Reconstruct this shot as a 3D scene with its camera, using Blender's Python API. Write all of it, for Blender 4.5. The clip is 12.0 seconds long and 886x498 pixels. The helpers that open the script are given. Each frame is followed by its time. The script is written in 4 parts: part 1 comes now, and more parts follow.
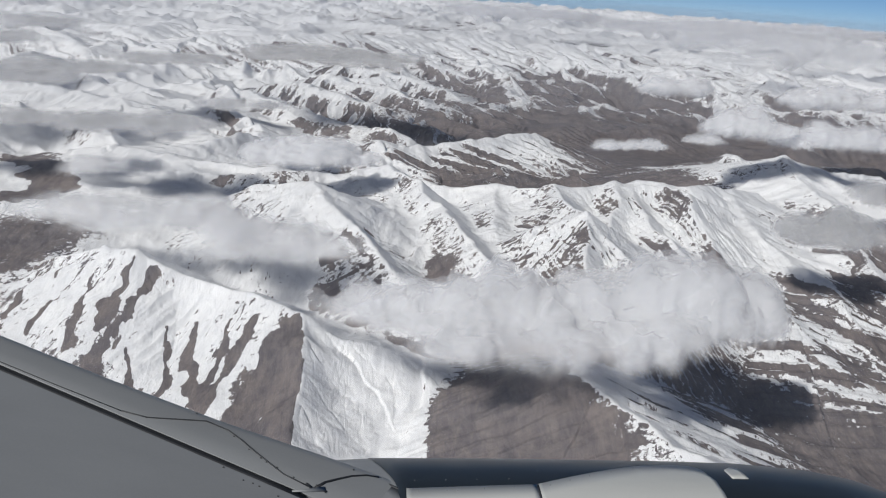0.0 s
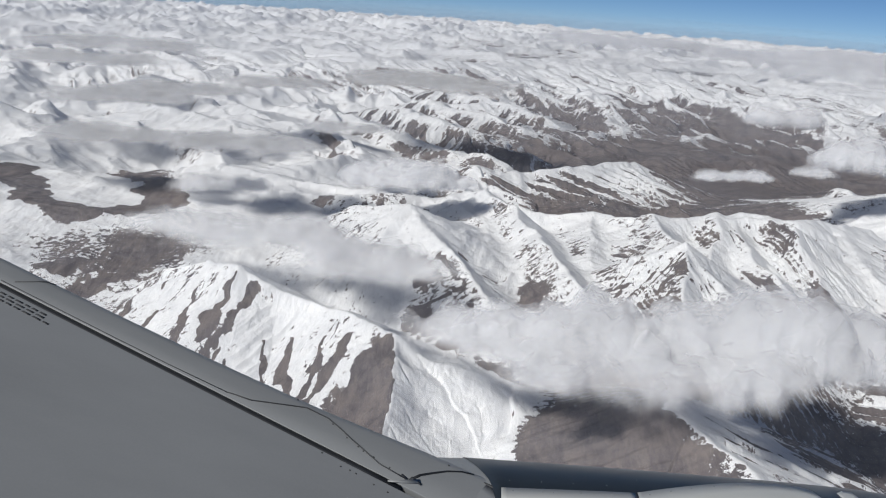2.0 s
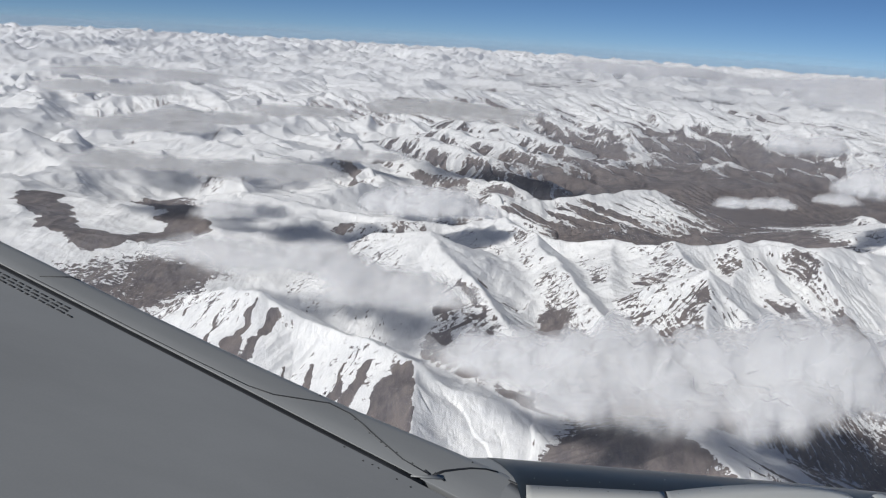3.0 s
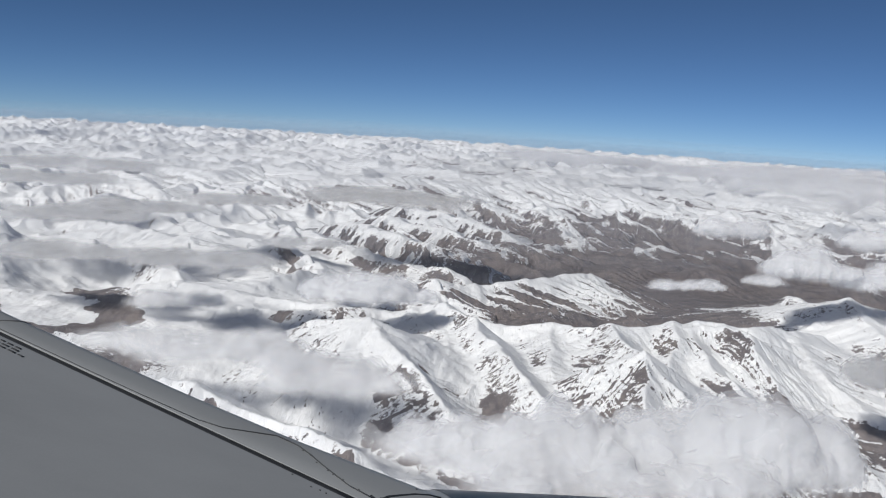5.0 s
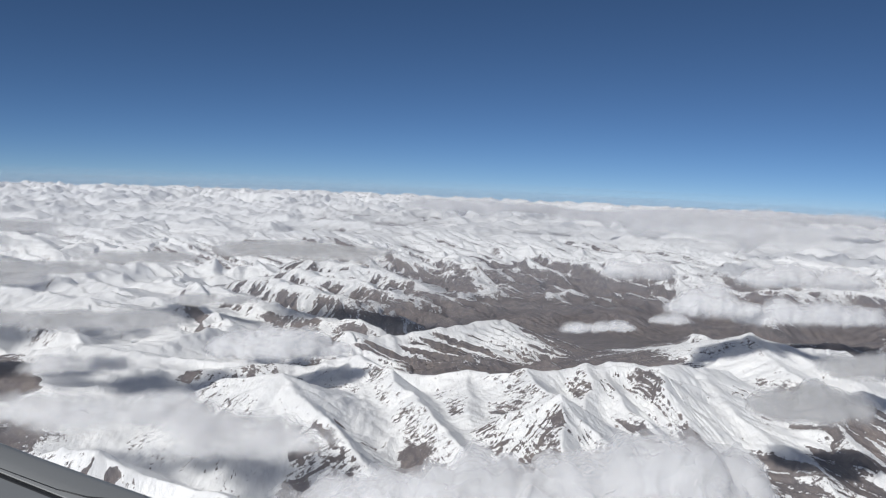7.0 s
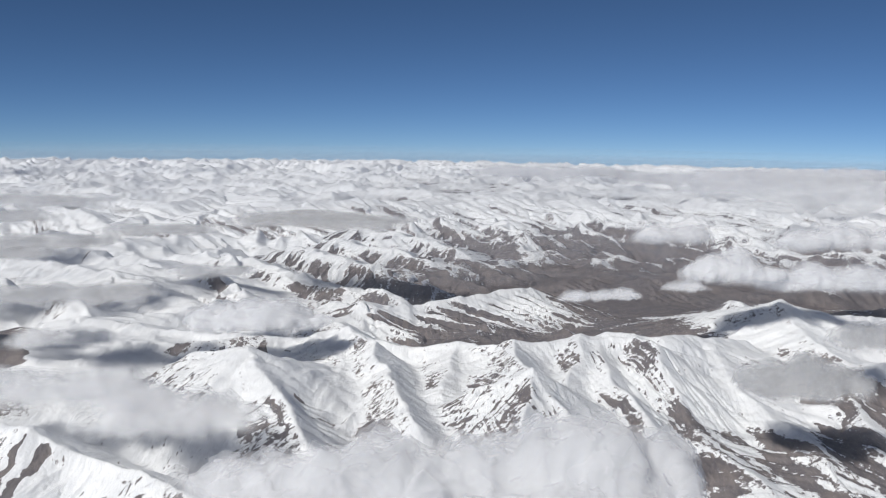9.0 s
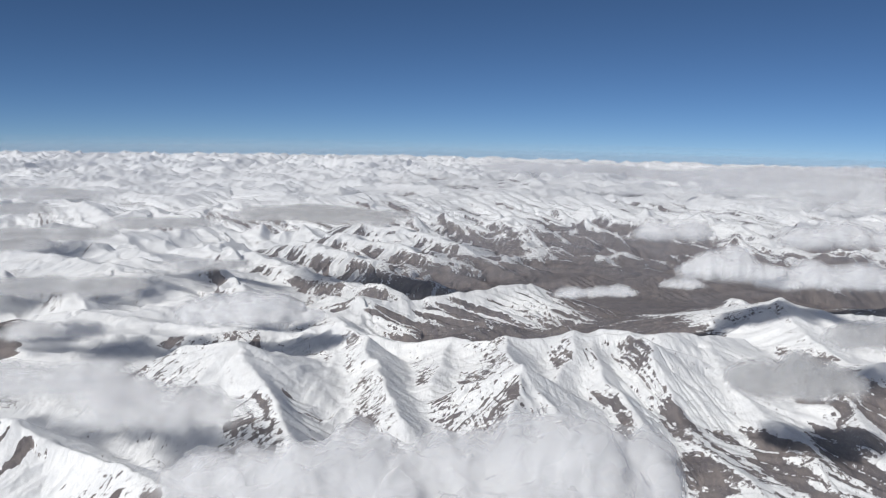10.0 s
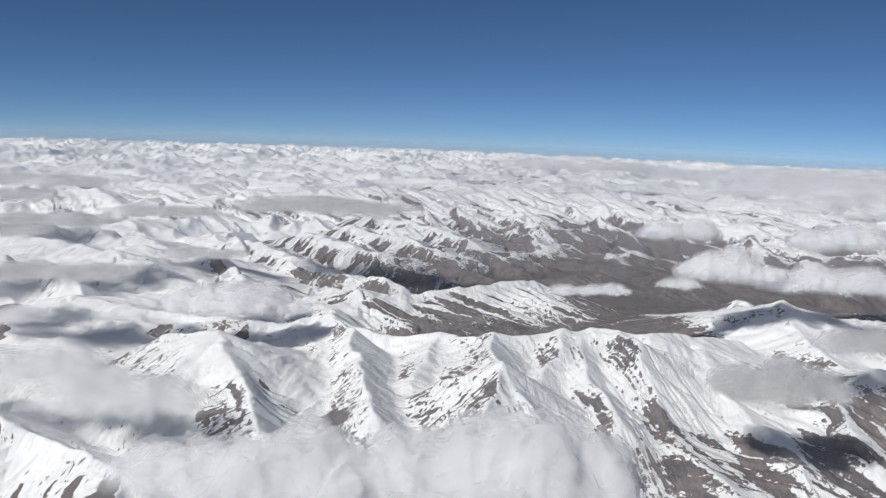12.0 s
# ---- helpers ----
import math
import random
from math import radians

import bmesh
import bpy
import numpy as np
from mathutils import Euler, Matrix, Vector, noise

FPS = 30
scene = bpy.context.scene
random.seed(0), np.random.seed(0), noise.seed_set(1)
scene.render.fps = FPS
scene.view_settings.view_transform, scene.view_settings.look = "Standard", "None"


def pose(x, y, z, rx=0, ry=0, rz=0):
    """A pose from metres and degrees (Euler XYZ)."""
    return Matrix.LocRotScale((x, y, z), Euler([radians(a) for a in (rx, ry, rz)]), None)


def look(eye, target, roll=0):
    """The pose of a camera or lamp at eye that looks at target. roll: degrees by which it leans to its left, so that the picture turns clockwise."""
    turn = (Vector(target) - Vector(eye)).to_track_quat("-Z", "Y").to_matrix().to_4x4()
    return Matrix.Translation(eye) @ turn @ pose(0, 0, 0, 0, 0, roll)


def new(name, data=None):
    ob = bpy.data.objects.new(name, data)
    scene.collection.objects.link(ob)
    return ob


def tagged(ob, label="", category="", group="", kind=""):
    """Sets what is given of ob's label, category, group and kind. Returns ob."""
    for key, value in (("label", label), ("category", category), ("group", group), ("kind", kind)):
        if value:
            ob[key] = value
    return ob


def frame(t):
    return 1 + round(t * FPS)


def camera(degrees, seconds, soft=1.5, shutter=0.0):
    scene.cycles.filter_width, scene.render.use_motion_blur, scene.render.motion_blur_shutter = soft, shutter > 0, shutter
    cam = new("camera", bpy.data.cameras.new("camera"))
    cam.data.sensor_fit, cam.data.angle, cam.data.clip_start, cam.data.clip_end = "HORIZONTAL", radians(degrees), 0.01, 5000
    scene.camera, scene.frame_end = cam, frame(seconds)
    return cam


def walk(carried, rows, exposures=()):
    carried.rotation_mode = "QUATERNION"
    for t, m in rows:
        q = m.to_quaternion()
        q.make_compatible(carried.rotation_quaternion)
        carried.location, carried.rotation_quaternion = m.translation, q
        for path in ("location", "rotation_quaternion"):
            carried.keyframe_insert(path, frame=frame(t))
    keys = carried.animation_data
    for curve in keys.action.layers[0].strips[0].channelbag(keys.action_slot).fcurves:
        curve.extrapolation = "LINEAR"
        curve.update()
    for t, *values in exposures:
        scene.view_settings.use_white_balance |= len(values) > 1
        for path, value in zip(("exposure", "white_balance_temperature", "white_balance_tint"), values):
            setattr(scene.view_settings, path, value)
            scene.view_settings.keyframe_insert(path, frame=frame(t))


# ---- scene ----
# The land is laid out at one fiftieth of its true size, the aircraft at its own.

# ------------------------------------------------------------------ camera
cam = camera(56.1, 12.0, soft=1.1)
PATH = [  # seconds, x, y, z, yaw to the left, pitch, roll
    (0.0, -0.00, 0.01, 131.84, -4.86, -19.14, 4.13),
    (0.5, -0.02, -0.01, 131.86, -3.47, -19.01, 3.95),
    (1.0, -0.04, 0.10, 131.79, -2.18, -19.28, 3.73),
    (1.5, -0.07, 0.03, 131.73, -1.76, -18.48, 4.49),
    (2.0, -0.06, -0.05, 131.62, 2.03, -17.82, 4.01),
    (2.5, -0.07, -0.03, 131.47, 3.68, -17.14, 3.50),
    (4.5, -0.06, -0.50, 131.15, 2.05, -10.97, 5.00),
    (5.0, -0.04, -0.59, 131.08, -0.28, -9.74, 3.68),
    (5.5, -0.03, -0.67, 131.02, -1.42, -8.96, 2.20),
    (6.0, -0.09, -0.05, 130.68, -4.00, -5.24, 2.48),
    (6.5, 0.02, 0.03, 130.69, -5.93, -4.89, 3.09),
    (7.0, 0.05, 0.07, 130.80, -6.16, -5.95, 2.51),
    (9.0, 27.87, 9.06, 130.21, -0.63, -8.35, 0.86),
    (9.5, 30.10, 9.78, 130.08, -0.36, -8.59, 1.06),
    (10.0, 32.34, 10.50, 129.95, 0.04, -8.66, 1.17),
    (10.5, 34.58, 11.21, 129.82, 0.52, -8.56, 1.14),
    (11.0, 36.81, 11.93, 129.69, 1.01, -8.59, 1.11),
    (11.5, 39.05, 12.65, 129.55, 1.70, -8.55, 1.34),
    (12.0, 41.29, 13.36, 129.42, 1.56, -9.04, 2.22),
]
walk(cam, [(t, pose(x, y, z, 90 + pitch, 0, yaw) @ pose(0, 0, 0, 0, 0, roll)) for t, x, y, z, yaw, pitch, roll in PATH],
     exposures=[(0.0, -0.10, 6230, 10), (0.6, -0.04, 6230, 10), (2.5, -0.02, 6230, 10), (5.5, 0.05, 6230, 10), (12.0, 0.08, 6230, 10)])
scene.cycles.transparent_max_bounces = 48

# ------------------------------------------------------------------ sky and sun
SUN_DIR = Vector((-0.52, -0.55, 0.66)).normalized()
world = bpy.data.worlds.new("sky")
scene.world = world
world.use_nodes = True
wn = world.node_tree
wn.nodes.clear()
sky = wn.nodes.new("ShaderNodeTexSky")
sky.sky_type = "NISHITA"
sky.sun_disc = False
sky.sun_elevation = math.asin(SUN_DIR.z)
sky.sun_rotation = math.atan2(SUN_DIR.x, SUN_DIR.y)
sky.altitude = 9500
sky.air_density, sky.dust_density, sky.ozone_density = 1.0, 0.4, 2.5
bg = wn.nodes.new("ShaderNodeBackground")
bg.inputs[1].default_value = 0.060
wo = wn.nodes.new("ShaderNodeOutputWorld")
way = wn.nodes.new("ShaderNodeTexCoord")
lift = wn.nodes.new("ShaderNodeMapping")
lift.inputs["Location"].default_value = (0, 0, 0.03)
wn.links.new(way.outputs["Generated"], lift.inputs["Vector"])
wn.links.new(lift.outputs[0], sky.inputs[0])
clear_air = wn.nodes.new("ShaderNodeHueSaturation")
clear_air.inputs["Hue"].default_value = 0.497
clear_air.inputs["Saturation"].default_value = 1.06
clear_air.inputs["Value"].default_value = 0.97
wn.links.new(sky.outputs[0], clear_air.inputs["Color"])
wn.links.new(clear_air.outputs[0], bg.inputs[0])
wn.links.new(bg.outputs[0], wo.inputs[0])

sun_data = bpy.data.lights.new("sun", "SUN")
sun_data.energy, sun_data.angle, sun_data.color = 4.0, radians(0.6), (1.0, 0.955, 0.88)
sun = new("sun", sun_data)
sun.matrix_world = look(SUN_DIR * 300, (0, 0, 0))


# ------------------------------------------------------------------ materials
def material(name):
    m = bpy.data.materials.new(name)
    m.use_nodes = True
    m.node_tree.nodes.clear()
    return m, m.node_tree.nodes, m.node_tree.links


def node(nodes, kind, **settings):
    n = nodes.new(kind)
    for k, v in settings.items():
        if k == "operation":
            n.operation = v
        elif k == "blend_type":
            n.blend_type = v
        elif k == "data_type":
            n.data_type = v
        elif k == "attribute_name":
            n.attribute_name = v
    return n


def noise_node(nodes, links, vector, scale, detail=6.0, rough=0.6, distort=0.0):
    n = nodes.new("ShaderNodeTexNoise")
    n.inputs["Scale"].default_value = scale
    n.inputs["Detail"].default_value = detail
    n.inputs["Roughness"].default_value = rough
    n.inputs["Distortion"].default_value = distort
    links.new(vector, n.inputs["Vector"])
    return n.outputs["Fac"]


def calc(nodes, links, op, a, b, clamp=False):
    n = nodes.new("ShaderNodeMath")
    n.operation, n.use_clamp = op, clamp
    for i, v in enumerate((a, b)):
        if isinstance(v, (int, float)):
            n.inputs[i].default_value = v
        else:
            links.new(v, n.inputs[i])
    return n.outputs[0]


def ramp(nodes, links, fac, stops):
    n = nodes.new("ShaderNodeValToRGB")
    el = n.color_ramp.elements
    while len(el) < len(stops):
        el.new(0.5)
    for e, (p, c) in zip(el, stops):
        e.position, e.color = p, (*c, 1.0)
    links.new(fac, n.inputs[0])
    return n.outputs[0]


def mix_colour(nodes, links, fac, a, b):
    n = nodes.new("ShaderNodeMix")
    n.data_type = "RGBA"
    for i, v in ((0, fac), (6, a), (7, b)):
        if isinstance(v, tuple):
            n.inputs[i].default_value = (*v, 1.0)
        elif isinstance(v, (int, float)):
            n.inputs[i].default_value = v
        else:
            links.new(v, n.inputs[i])
    return n.outputs[2]


def mountain_land():
    """Snow over brown scree; the mesh carries how deep the snow lies, fine noise breaks its edge."""
    m, nodes, links = material("snow_and_scree")
    geo = nodes.new("ShaderNodeNewGeometry")
    pos = geo.outputs["Position"]
    cover = node(nodes, "ShaderNodeAttribute", attribute_name="snow_cover").outputs["Fac"]
    stretch = nodes.new("ShaderNodeMapping")
    stretch.inputs["Scale"].default_value = (1.0, 1.0, 0.35)
    links.new(pos, stretch.inputs["Vector"])
    fine = noise_node(nodes, links, stretch.outputs[0], 0.75, 9, 0.74)
    coarse = noise_node(nodes, links, pos, 0.07, 5, 0.6)
    edge = calc(nodes, links, "MULTIPLY", calc(nodes, links, "SUBTRACT", fine, 0.5), 6.0)
    edge = calc(nodes, links, "ADD", edge, calc(nodes, links, "MULTIPLY", calc(nodes, links, "SUBTRACT", coarse, 0.5), 2.4))
    ribs = nodes.new("ShaderNodeMapping")
    ribs.inputs["Rotation"].default_value = (0, 0, 0.5)
    ribs.inputs["Scale"].default_value = (1.0, 0.28, 0.4)
    links.new(pos, ribs.inputs["Vector"])
    grit = noise_node(nodes, links, ribs.outputs[0], 1.5, 5, 0.66, 0.3)
    zone = noise_node(nodes, links, pos, 0.045, 3, 0.5)
    grit = calc(nodes, links, "MULTIPLY", calc(nodes, links, "SUBTRACT", grit, 0.615, True), calc(nodes, links, "MULTIPLY", calc(nodes, links, "SUBTRACT", zone, 0.45, True), 210.0))
    edge = calc(nodes, links, "SUBTRACT", edge, grit)
    depth = calc(nodes, links, "ADD", cover, edge)
    fac = calc(nodes, links, "MULTIPLY", calc(nodes, links, "ADD", depth, 0.12), 4.0, True)
    rock_noise = noise_node(nodes, links, pos, 0.16, 9, 0.7)
    streaks = noise_node(nodes, links, ribs.outputs[0], 0.55, 6, 0.7, 0.5)
    rock_noise = calc(nodes, links, "ADD", calc(nodes, links, "MULTIPLY", rock_noise, 0.5), calc(nodes, links, "MULTIPLY", streaks, 0.5))
    rock = ramp(nodes, links, rock_noise, [(0.32, (0.075, 0.069, 0.072)), (0.46, (0.135, 0.119, 0.120)), (0.60, (0.205, 0.176, 0.164)), (0.72, (0.145, 0.133, 0.137))])
    snow_noise = noise_node(nodes, links, pos, 0.35, 7, 0.65)
    snow = ramp(nodes, links, snow_noise, [(0.25, (0.74, 0.75, 0.77)), (0.5, (0.85, 0.855, 0.86)), (0.8, (0.91, 0.91, 0.90))])
    colour = mix_colour(nodes, links, fac, rock, snow)
    rib = noise_node(nodes, links, ribs.outputs[0], 0.8, 6, 0.62, 0.4)
    bump_h = calc(nodes, links, "ADD", calc(nodes, links, "MULTIPLY", fine, 0.7), calc(nodes, links, "MULTIPLY", rib, 1.3))
    bump = nodes.new("ShaderNodeBump")
    bump.inputs["Strength"].default_value = 0.42
    bump.inputs["Distance"].default_value = 0.9
    links.new(bump_h, bump.inputs["Height"])
    bsdf = nodes.new("ShaderNodeBsdfPrincipled")
    bsdf.inputs["Roughness"].default_value = 0.85
    bsdf.inputs["Specular IOR Level"].default_value = 0.15
    links.new(colour, bsdf.inputs["Base Color"])
    links.new(bump.outputs[0], bsdf.inputs["Normal"])
    out = nodes.new("ShaderNodeOutputMaterial")
    links.new(bsdf.outputs[0], out.inputs[0])
    return m


def cloud_vapour(name, white, full=0.9, most=0.42, blue=1.01):
    """Vapour that thins out with the depth of the cloud, which the mesh carries."""
    m, nodes, links = material(name)
    geo = nodes.new("ShaderNodeNewGeometry")
    pos = geo.outputs["Position"]
    thick = node(nodes, "ShaderNodeAttribute", attribute_name="thickness").outputs["Fac"]
    broad = noise_node(nodes, links, pos, 0.12, 2, 0.45)
    a = calc(nodes, links, "MULTIPLY", thick, calc(nodes, links, "ADD", calc(nodes, links, "MULTIPLY", broad, 1.3), 0.35))
    ease = nodes.new("ShaderNodeMapRange")
    ease.interpolation_type = "SMOOTHSTEP"
    ease.inputs["From Max"].default_value = full
    ease.inputs["To Max"].default_value = most
    links.new(a, ease.inputs["Value"])
    diff = nodes.new("ShaderNodeBsdfDiffuse")
    diff.inputs[0].default_value = (white, white * (0.7 + 0.3 * blue), min(1, white * blue), 1)
    trans = nodes.new("ShaderNodeBsdfTranslucent")
    trans.inputs[0].default_value = (white * 0.84, white * 0.85, white * 0.88, 1)
    body = nodes.new("ShaderNodeMixShader")
    body.inputs[0].default_value = 0.42
    links.new(diff.outputs[0], body.inputs[1])
    links.new(trans.outputs[0], body.inputs[2])
    clear = nodes.new("ShaderNodeBsdfTransparent")
    both = nodes.new("ShaderNodeMixShader")
    links.new(ease.outputs[0], both.inputs[0])
    links.new(clear.outputs[0], both.inputs[1])
    links.new(body.outputs[0], both.inputs[2])
    out = nodes.new("ShaderNodeOutputMaterial")
    links.new(both.outputs[0], out.inputs[0])
    return m


def paint(name, colour, rough, metal=0.0, dirt=0.25, scale=3.0, coat=0.0):
    """Aircraft paint with faint streaks and grime."""
    m, nodes, links = material(name)
    tc = nodes.new("ShaderNodeTexCoord")
    mp = nodes.new("ShaderNodeMapping")
    mp.inputs["Scale"].default_value = (0.5, 2.2, 2.2)
    links.new(tc.outputs["Object"], mp.inputs["Vector"])
    big = noise_node(nodes, links, mp.outputs[0], scale, 4, 0.55)
    small = noise_node(nodes, links, tc.outputs["Object"], 60.0, 5, 0.6)
    f = calc(nodes, links, "ADD", calc(nodes, links, "MULTIPLY", big, 0.75), calc(nodes, links, "MULTIPLY", small, 0.25))
    dark = tuple(c * (1 - dirt) for c in colour)
    light = tuple(min(1, c * (1 + dirt * 0.5)) for c in colour)
    col = ramp(nodes, links, f, [(0.3, dark), (0.7, light)])
    bsdf = nodes.new("ShaderNodeBsdfPrincipled")
    bsdf.inputs["Roughness"].default_value = rough
    bsdf.inputs["Metallic"].default_value = metal
    bsdf.inputs["Coat Weight"].default_value = coat
    bsdf.inputs["Coat Roughness"].default_value = 0.15
    links.new(col, bsdf.inputs["Base Color"])
    bump = nodes.new("ShaderNodeBump")
    bump.inputs["Strength"].default_value = 0.062
    bump.inputs["Distance"].default_value = 0.01
    links.new(big, bump.inputs["Height"])
    links.new(bump.outputs[0], bsdf.inputs["Normal"])
    out = nodes.new("ShaderNodeOutputMaterial")
    links.new(bsdf.outputs[0], out.inputs[0])
    return m


LAND = mountain_land()
VAPOUR = cloud_vapour("cloud_vapour", 0.98, 1.0, 0.63)
THIN_VAPOUR = cloud_vapour("thin_grey_vapour", 0.93, 1.0, 0.33)
GREY_VAPOUR = cloud_vapour("grey_vapour", 0.74, 1.0, 0.52)
# pale blue in the colour stands in for light scattered by the air
HAZE = cloud_vapour("haze_tint", 0.58, 1.2, 0.5, 1.38)
WING_GREY = paint("wing_grey_paint", (0.222, 0.232, 0.242), 0.42, 0.0, 0.12, 0.8)
SLAT_GREY = paint("slat_grey_paint", (0.245, 0.255, 0.262), 0.42, 0.0, 0.12, 0.8)
SEALANT = paint("dark_rubber_seal", (0.018, 0.02, 0.024), 0.6, 0.0, 0.3)
JOINT = paint("dark_joint_line", (0.05, 0.052, 0.056), 0.6, 0.0, 0.3)
NAVY = paint("dark_navy_cowling_paint", (0.022, 0.028, 0.034), 0.40, 0.0, 0.3, 1.5, 0.08)
PALE = paint("pale_grey_panel_paint", (0.52, 0.53, 0.51), 0.4, 0.0, 0.1, 1.0)
METAL = paint("bare_metal", (0.30, 0.31, 0.32), 0.55, 0.5, 0.2)
STENCIL = paint("black_stencil_paint", (0.04, 0.042, 0.045), 0.6, 0.0, 0.2)

# ------------------------------------------------------------------ noise on arrays
RNG = np.random.RandomState(7)
PERM = RNG.permutation(512)
PERM = np.concatenate([PERM, PERM])
GRAD = RNG.uniform(0, 2 * np.pi, 512)
GX, GY = np.cos(GRAD), np.sin(GRAD)


def perlin(x, y):
    xi, yi = np.floor(x).astype(np.int64), np.floor(y).astype(np.int64)
    xf, yf = x - xi, y - yi
    u, v = xf * xf * xf * (xf * (xf * 6 - 15) + 10), yf * yf * yf * (yf * (yf * 6 - 15) + 10)

    def corner(dx, dy):
        h = PERM[(PERM[(xi + dx) & 511] + yi + dy) & 511]
        return GX[h] * (xf - dx) + GY[h] * (yf - dy)

    a = corner(0, 0) * (1 - u) + corner(1, 0) * u
    b = corner(0, 1) * (1 - u) + corner(1, 1) * u
    return (a * (1 - v) + b * v) * 1.5


def fractal(x, y, octaves=5, gain=0.5):
    total, amp = 0.0, 1.0
    for k in range(octaves):
        total = total + amp * perlin(x + 17.3 * k, y - 9.1 * k)
        x, y, amp = x * 2.03, y * 2.03, amp * gain
    return total


def ridged(x, y, octaves=5, gain=0.5):
    """0 in the valleys to about 1 on sharp crests."""
    total, amp, weight, norm = 0.0, 1.0, 1.0, 0.0
    for k in range(octaves):
        r = (1 - np.abs(perlin(x + 31.7 * k, y + 5.9 * k))) ** 2
        total = total + amp * weight * r
        weight = np.clip(r * 1.6, 0, 1)
        norm += amp
        x, y, amp = x * 2.07, y * 2.07, amp * gain
    return total / norm


def smooth(a, b, x):
    t = np.clip((x - a) / (b - a), 0, 1)
    return t * t * (3 - 2 * t)


# ------------------------------------------------------------------ the land
# Each ridge: name, label, crest points (x, y, z), steepness, depth and spacing of its gullies.
RIDGES = []


def ridge(name, crest, steep, gully_depth, spacing, streak, lean):
    """A mountain ridge: its crest line (x, y, z), slope, depth and spacing of its runnels, how bare they are and how they lean."""
    RIDGES.append((name, crest, steep, gully_depth, spacing, streak, lean))


ridge("front", [(-96.3, 180.0, 49.5), (-86.9, 177.0, 56.2), (-75.0, 173.0, 62.8), (-64.6, 168.0, 68.6), (-54.8, 163.0, 72.5), (-47.0, 159.0, 73.5), (-44.3, 158.0, 72.2), (-38.5, 156.0, 70.1), (-31.2, 153.0, 69.0), (-23.0, 149.0, 69.7), (-17.2, 145.0, 69.3), (-13.1, 140.0, 69.0)], 0.56, 1.2, 5.0, 0.15, (12, 225))
ridge("front", [(-13.1, 140.0, 69.0), (-11.6, 132.6, 68.6), (-11.4, 124.0, 66.3), (-11.8, 117.0, 64.8), (-11.6, 110.0, 62.8), (-11.4, 104.0, 61.3)], 0.6, 0.5, 7, 0.2, 0.3)
ridge("front", [(-13.1, 140.0, 69.0), (-9.3, 138.0, 67.7), (-2.9, 137.0, 65.9), (4.4, 135.5, 64.5), (9.5, 134.0, 62.5), (10.4, 128.0, 60.9), (8.4, 119.0, 58.3)], 0.42, 0.7, 7, 0.1, 0)
ridge("nose", [(33.1, 121.0, 71.4), (33.1, 118.0, 70.6), (35.3, 113.0, 70.6), (37.8, 109.0, 70.2), (41.3, 106.0, 69.7), (43.1, 99.0, 69.6), (46.4, 95.0, 70.0)], 0.46, 1.2, 4, 0.9, 0.4)
ridge("scrub", [(-102.7, 196.0, 56.7), (-94.8, 197.0, 58.0), (-86.5, 197.0, 59.6), (-79.6, 197.0, 61.5), (-72.1, 200.0, 64.7), (-64.2, 202.0, 66.8)], 0.35, 2, 6, 1.2, 0.5)
ridge("wedge", [(-43.5, 211.0, 67.8), (-37.3, 214.0, 70.4), (-32.7, 213.0, 72.5), (-29.5, 212.0, 74.0), (-22.1, 208.0, 75.9), (-16.7, 203.0, 77.2), (-13.9, 197.5, 75.5)], 0.4, 1.2, 9, 0.15, 0)
# its bare streaks are rock ribs and also darken the flank like shade
ridge("wedge", [(-13.9, 197.5, 75.5), (-8.2, 188.0, 74.1), (-3.2, 178.0, 72.4), (0.8, 169.0, 71.4), (4.4, 161.0, 70.4)], 0.62, 0.8, 4, 1.0, 0.5)
ridge("crest", [(-10.4, 260.0, 65.2), (-3.8, 256.0, 68.5), (2.2, 252.0, 70.5), (8.0, 249.0, 69.2), (16.6, 246.0, 67.6), (24.9, 244.0, 67.3), (34.6, 240.0, 68.8), (42.3, 234.0, 70.7), (50.2, 226.0, 73.3), (57.4, 229.0, 73.1), (63.0, 231.0, 73.3), (68.4, 231.0, 74.2), (72.9, 232.0, 72.9), (77.5, 234.0, 74.1), (83.8, 234.0, 73.5), (90.9, 234.0, 73.5), (98.3, 238.0, 73.1), (109.0, 246.0, 70.1), (124.1, 262.0, 65.8)], 0.46, 1.6, 9, 0.15, 0)
ridge("crest", [(2.2, 252.0, 70.5), (10.4, 232.0, 71.2), (14.8, 215.0, 71.0), (18.3, 199.0, 71.8), (21.3, 187.0, 70.4), (24.6, 174.0, 70.2)], 0.6, 0.7, 7, 0.1, 0)
ridge("crest", [(-7.1, 255.0, 67.5), (4.2, 225.0, 66.7), (4.9, 208.0, 67.4), (2.8, 194.0, 67.7)], 0.34, 0.8, 6, 0.1, 0.6)
ridge("crest", [(34.6, 240.0, 68.8), (32.9, 220.0, 68.7), (30.0, 200.0, 67.5)], 0.4, 0.6, 7, 0.2, 0)
ridge("fang", [(50.2, 226.0, 73.3), (48.7, 214.0, 74.7), (49.0, 201.0, 74.9), (50.3, 191.0, 75.9), (52.8, 184.0, 73.2), (55.7, 178.0, 71.5), (57.9, 171.0, 70.7)], 0.62, 0.6, 4.0, 0.35, 3.0)
ridge("fang", [(50.3, 191.0, 75.9), (43.9, 190.0, 74.0), (38.3, 190.0, 71.6), (34.9, 188.0, 69.2)], 0.52, 0.6, 3.2, 0.5, 2.6)
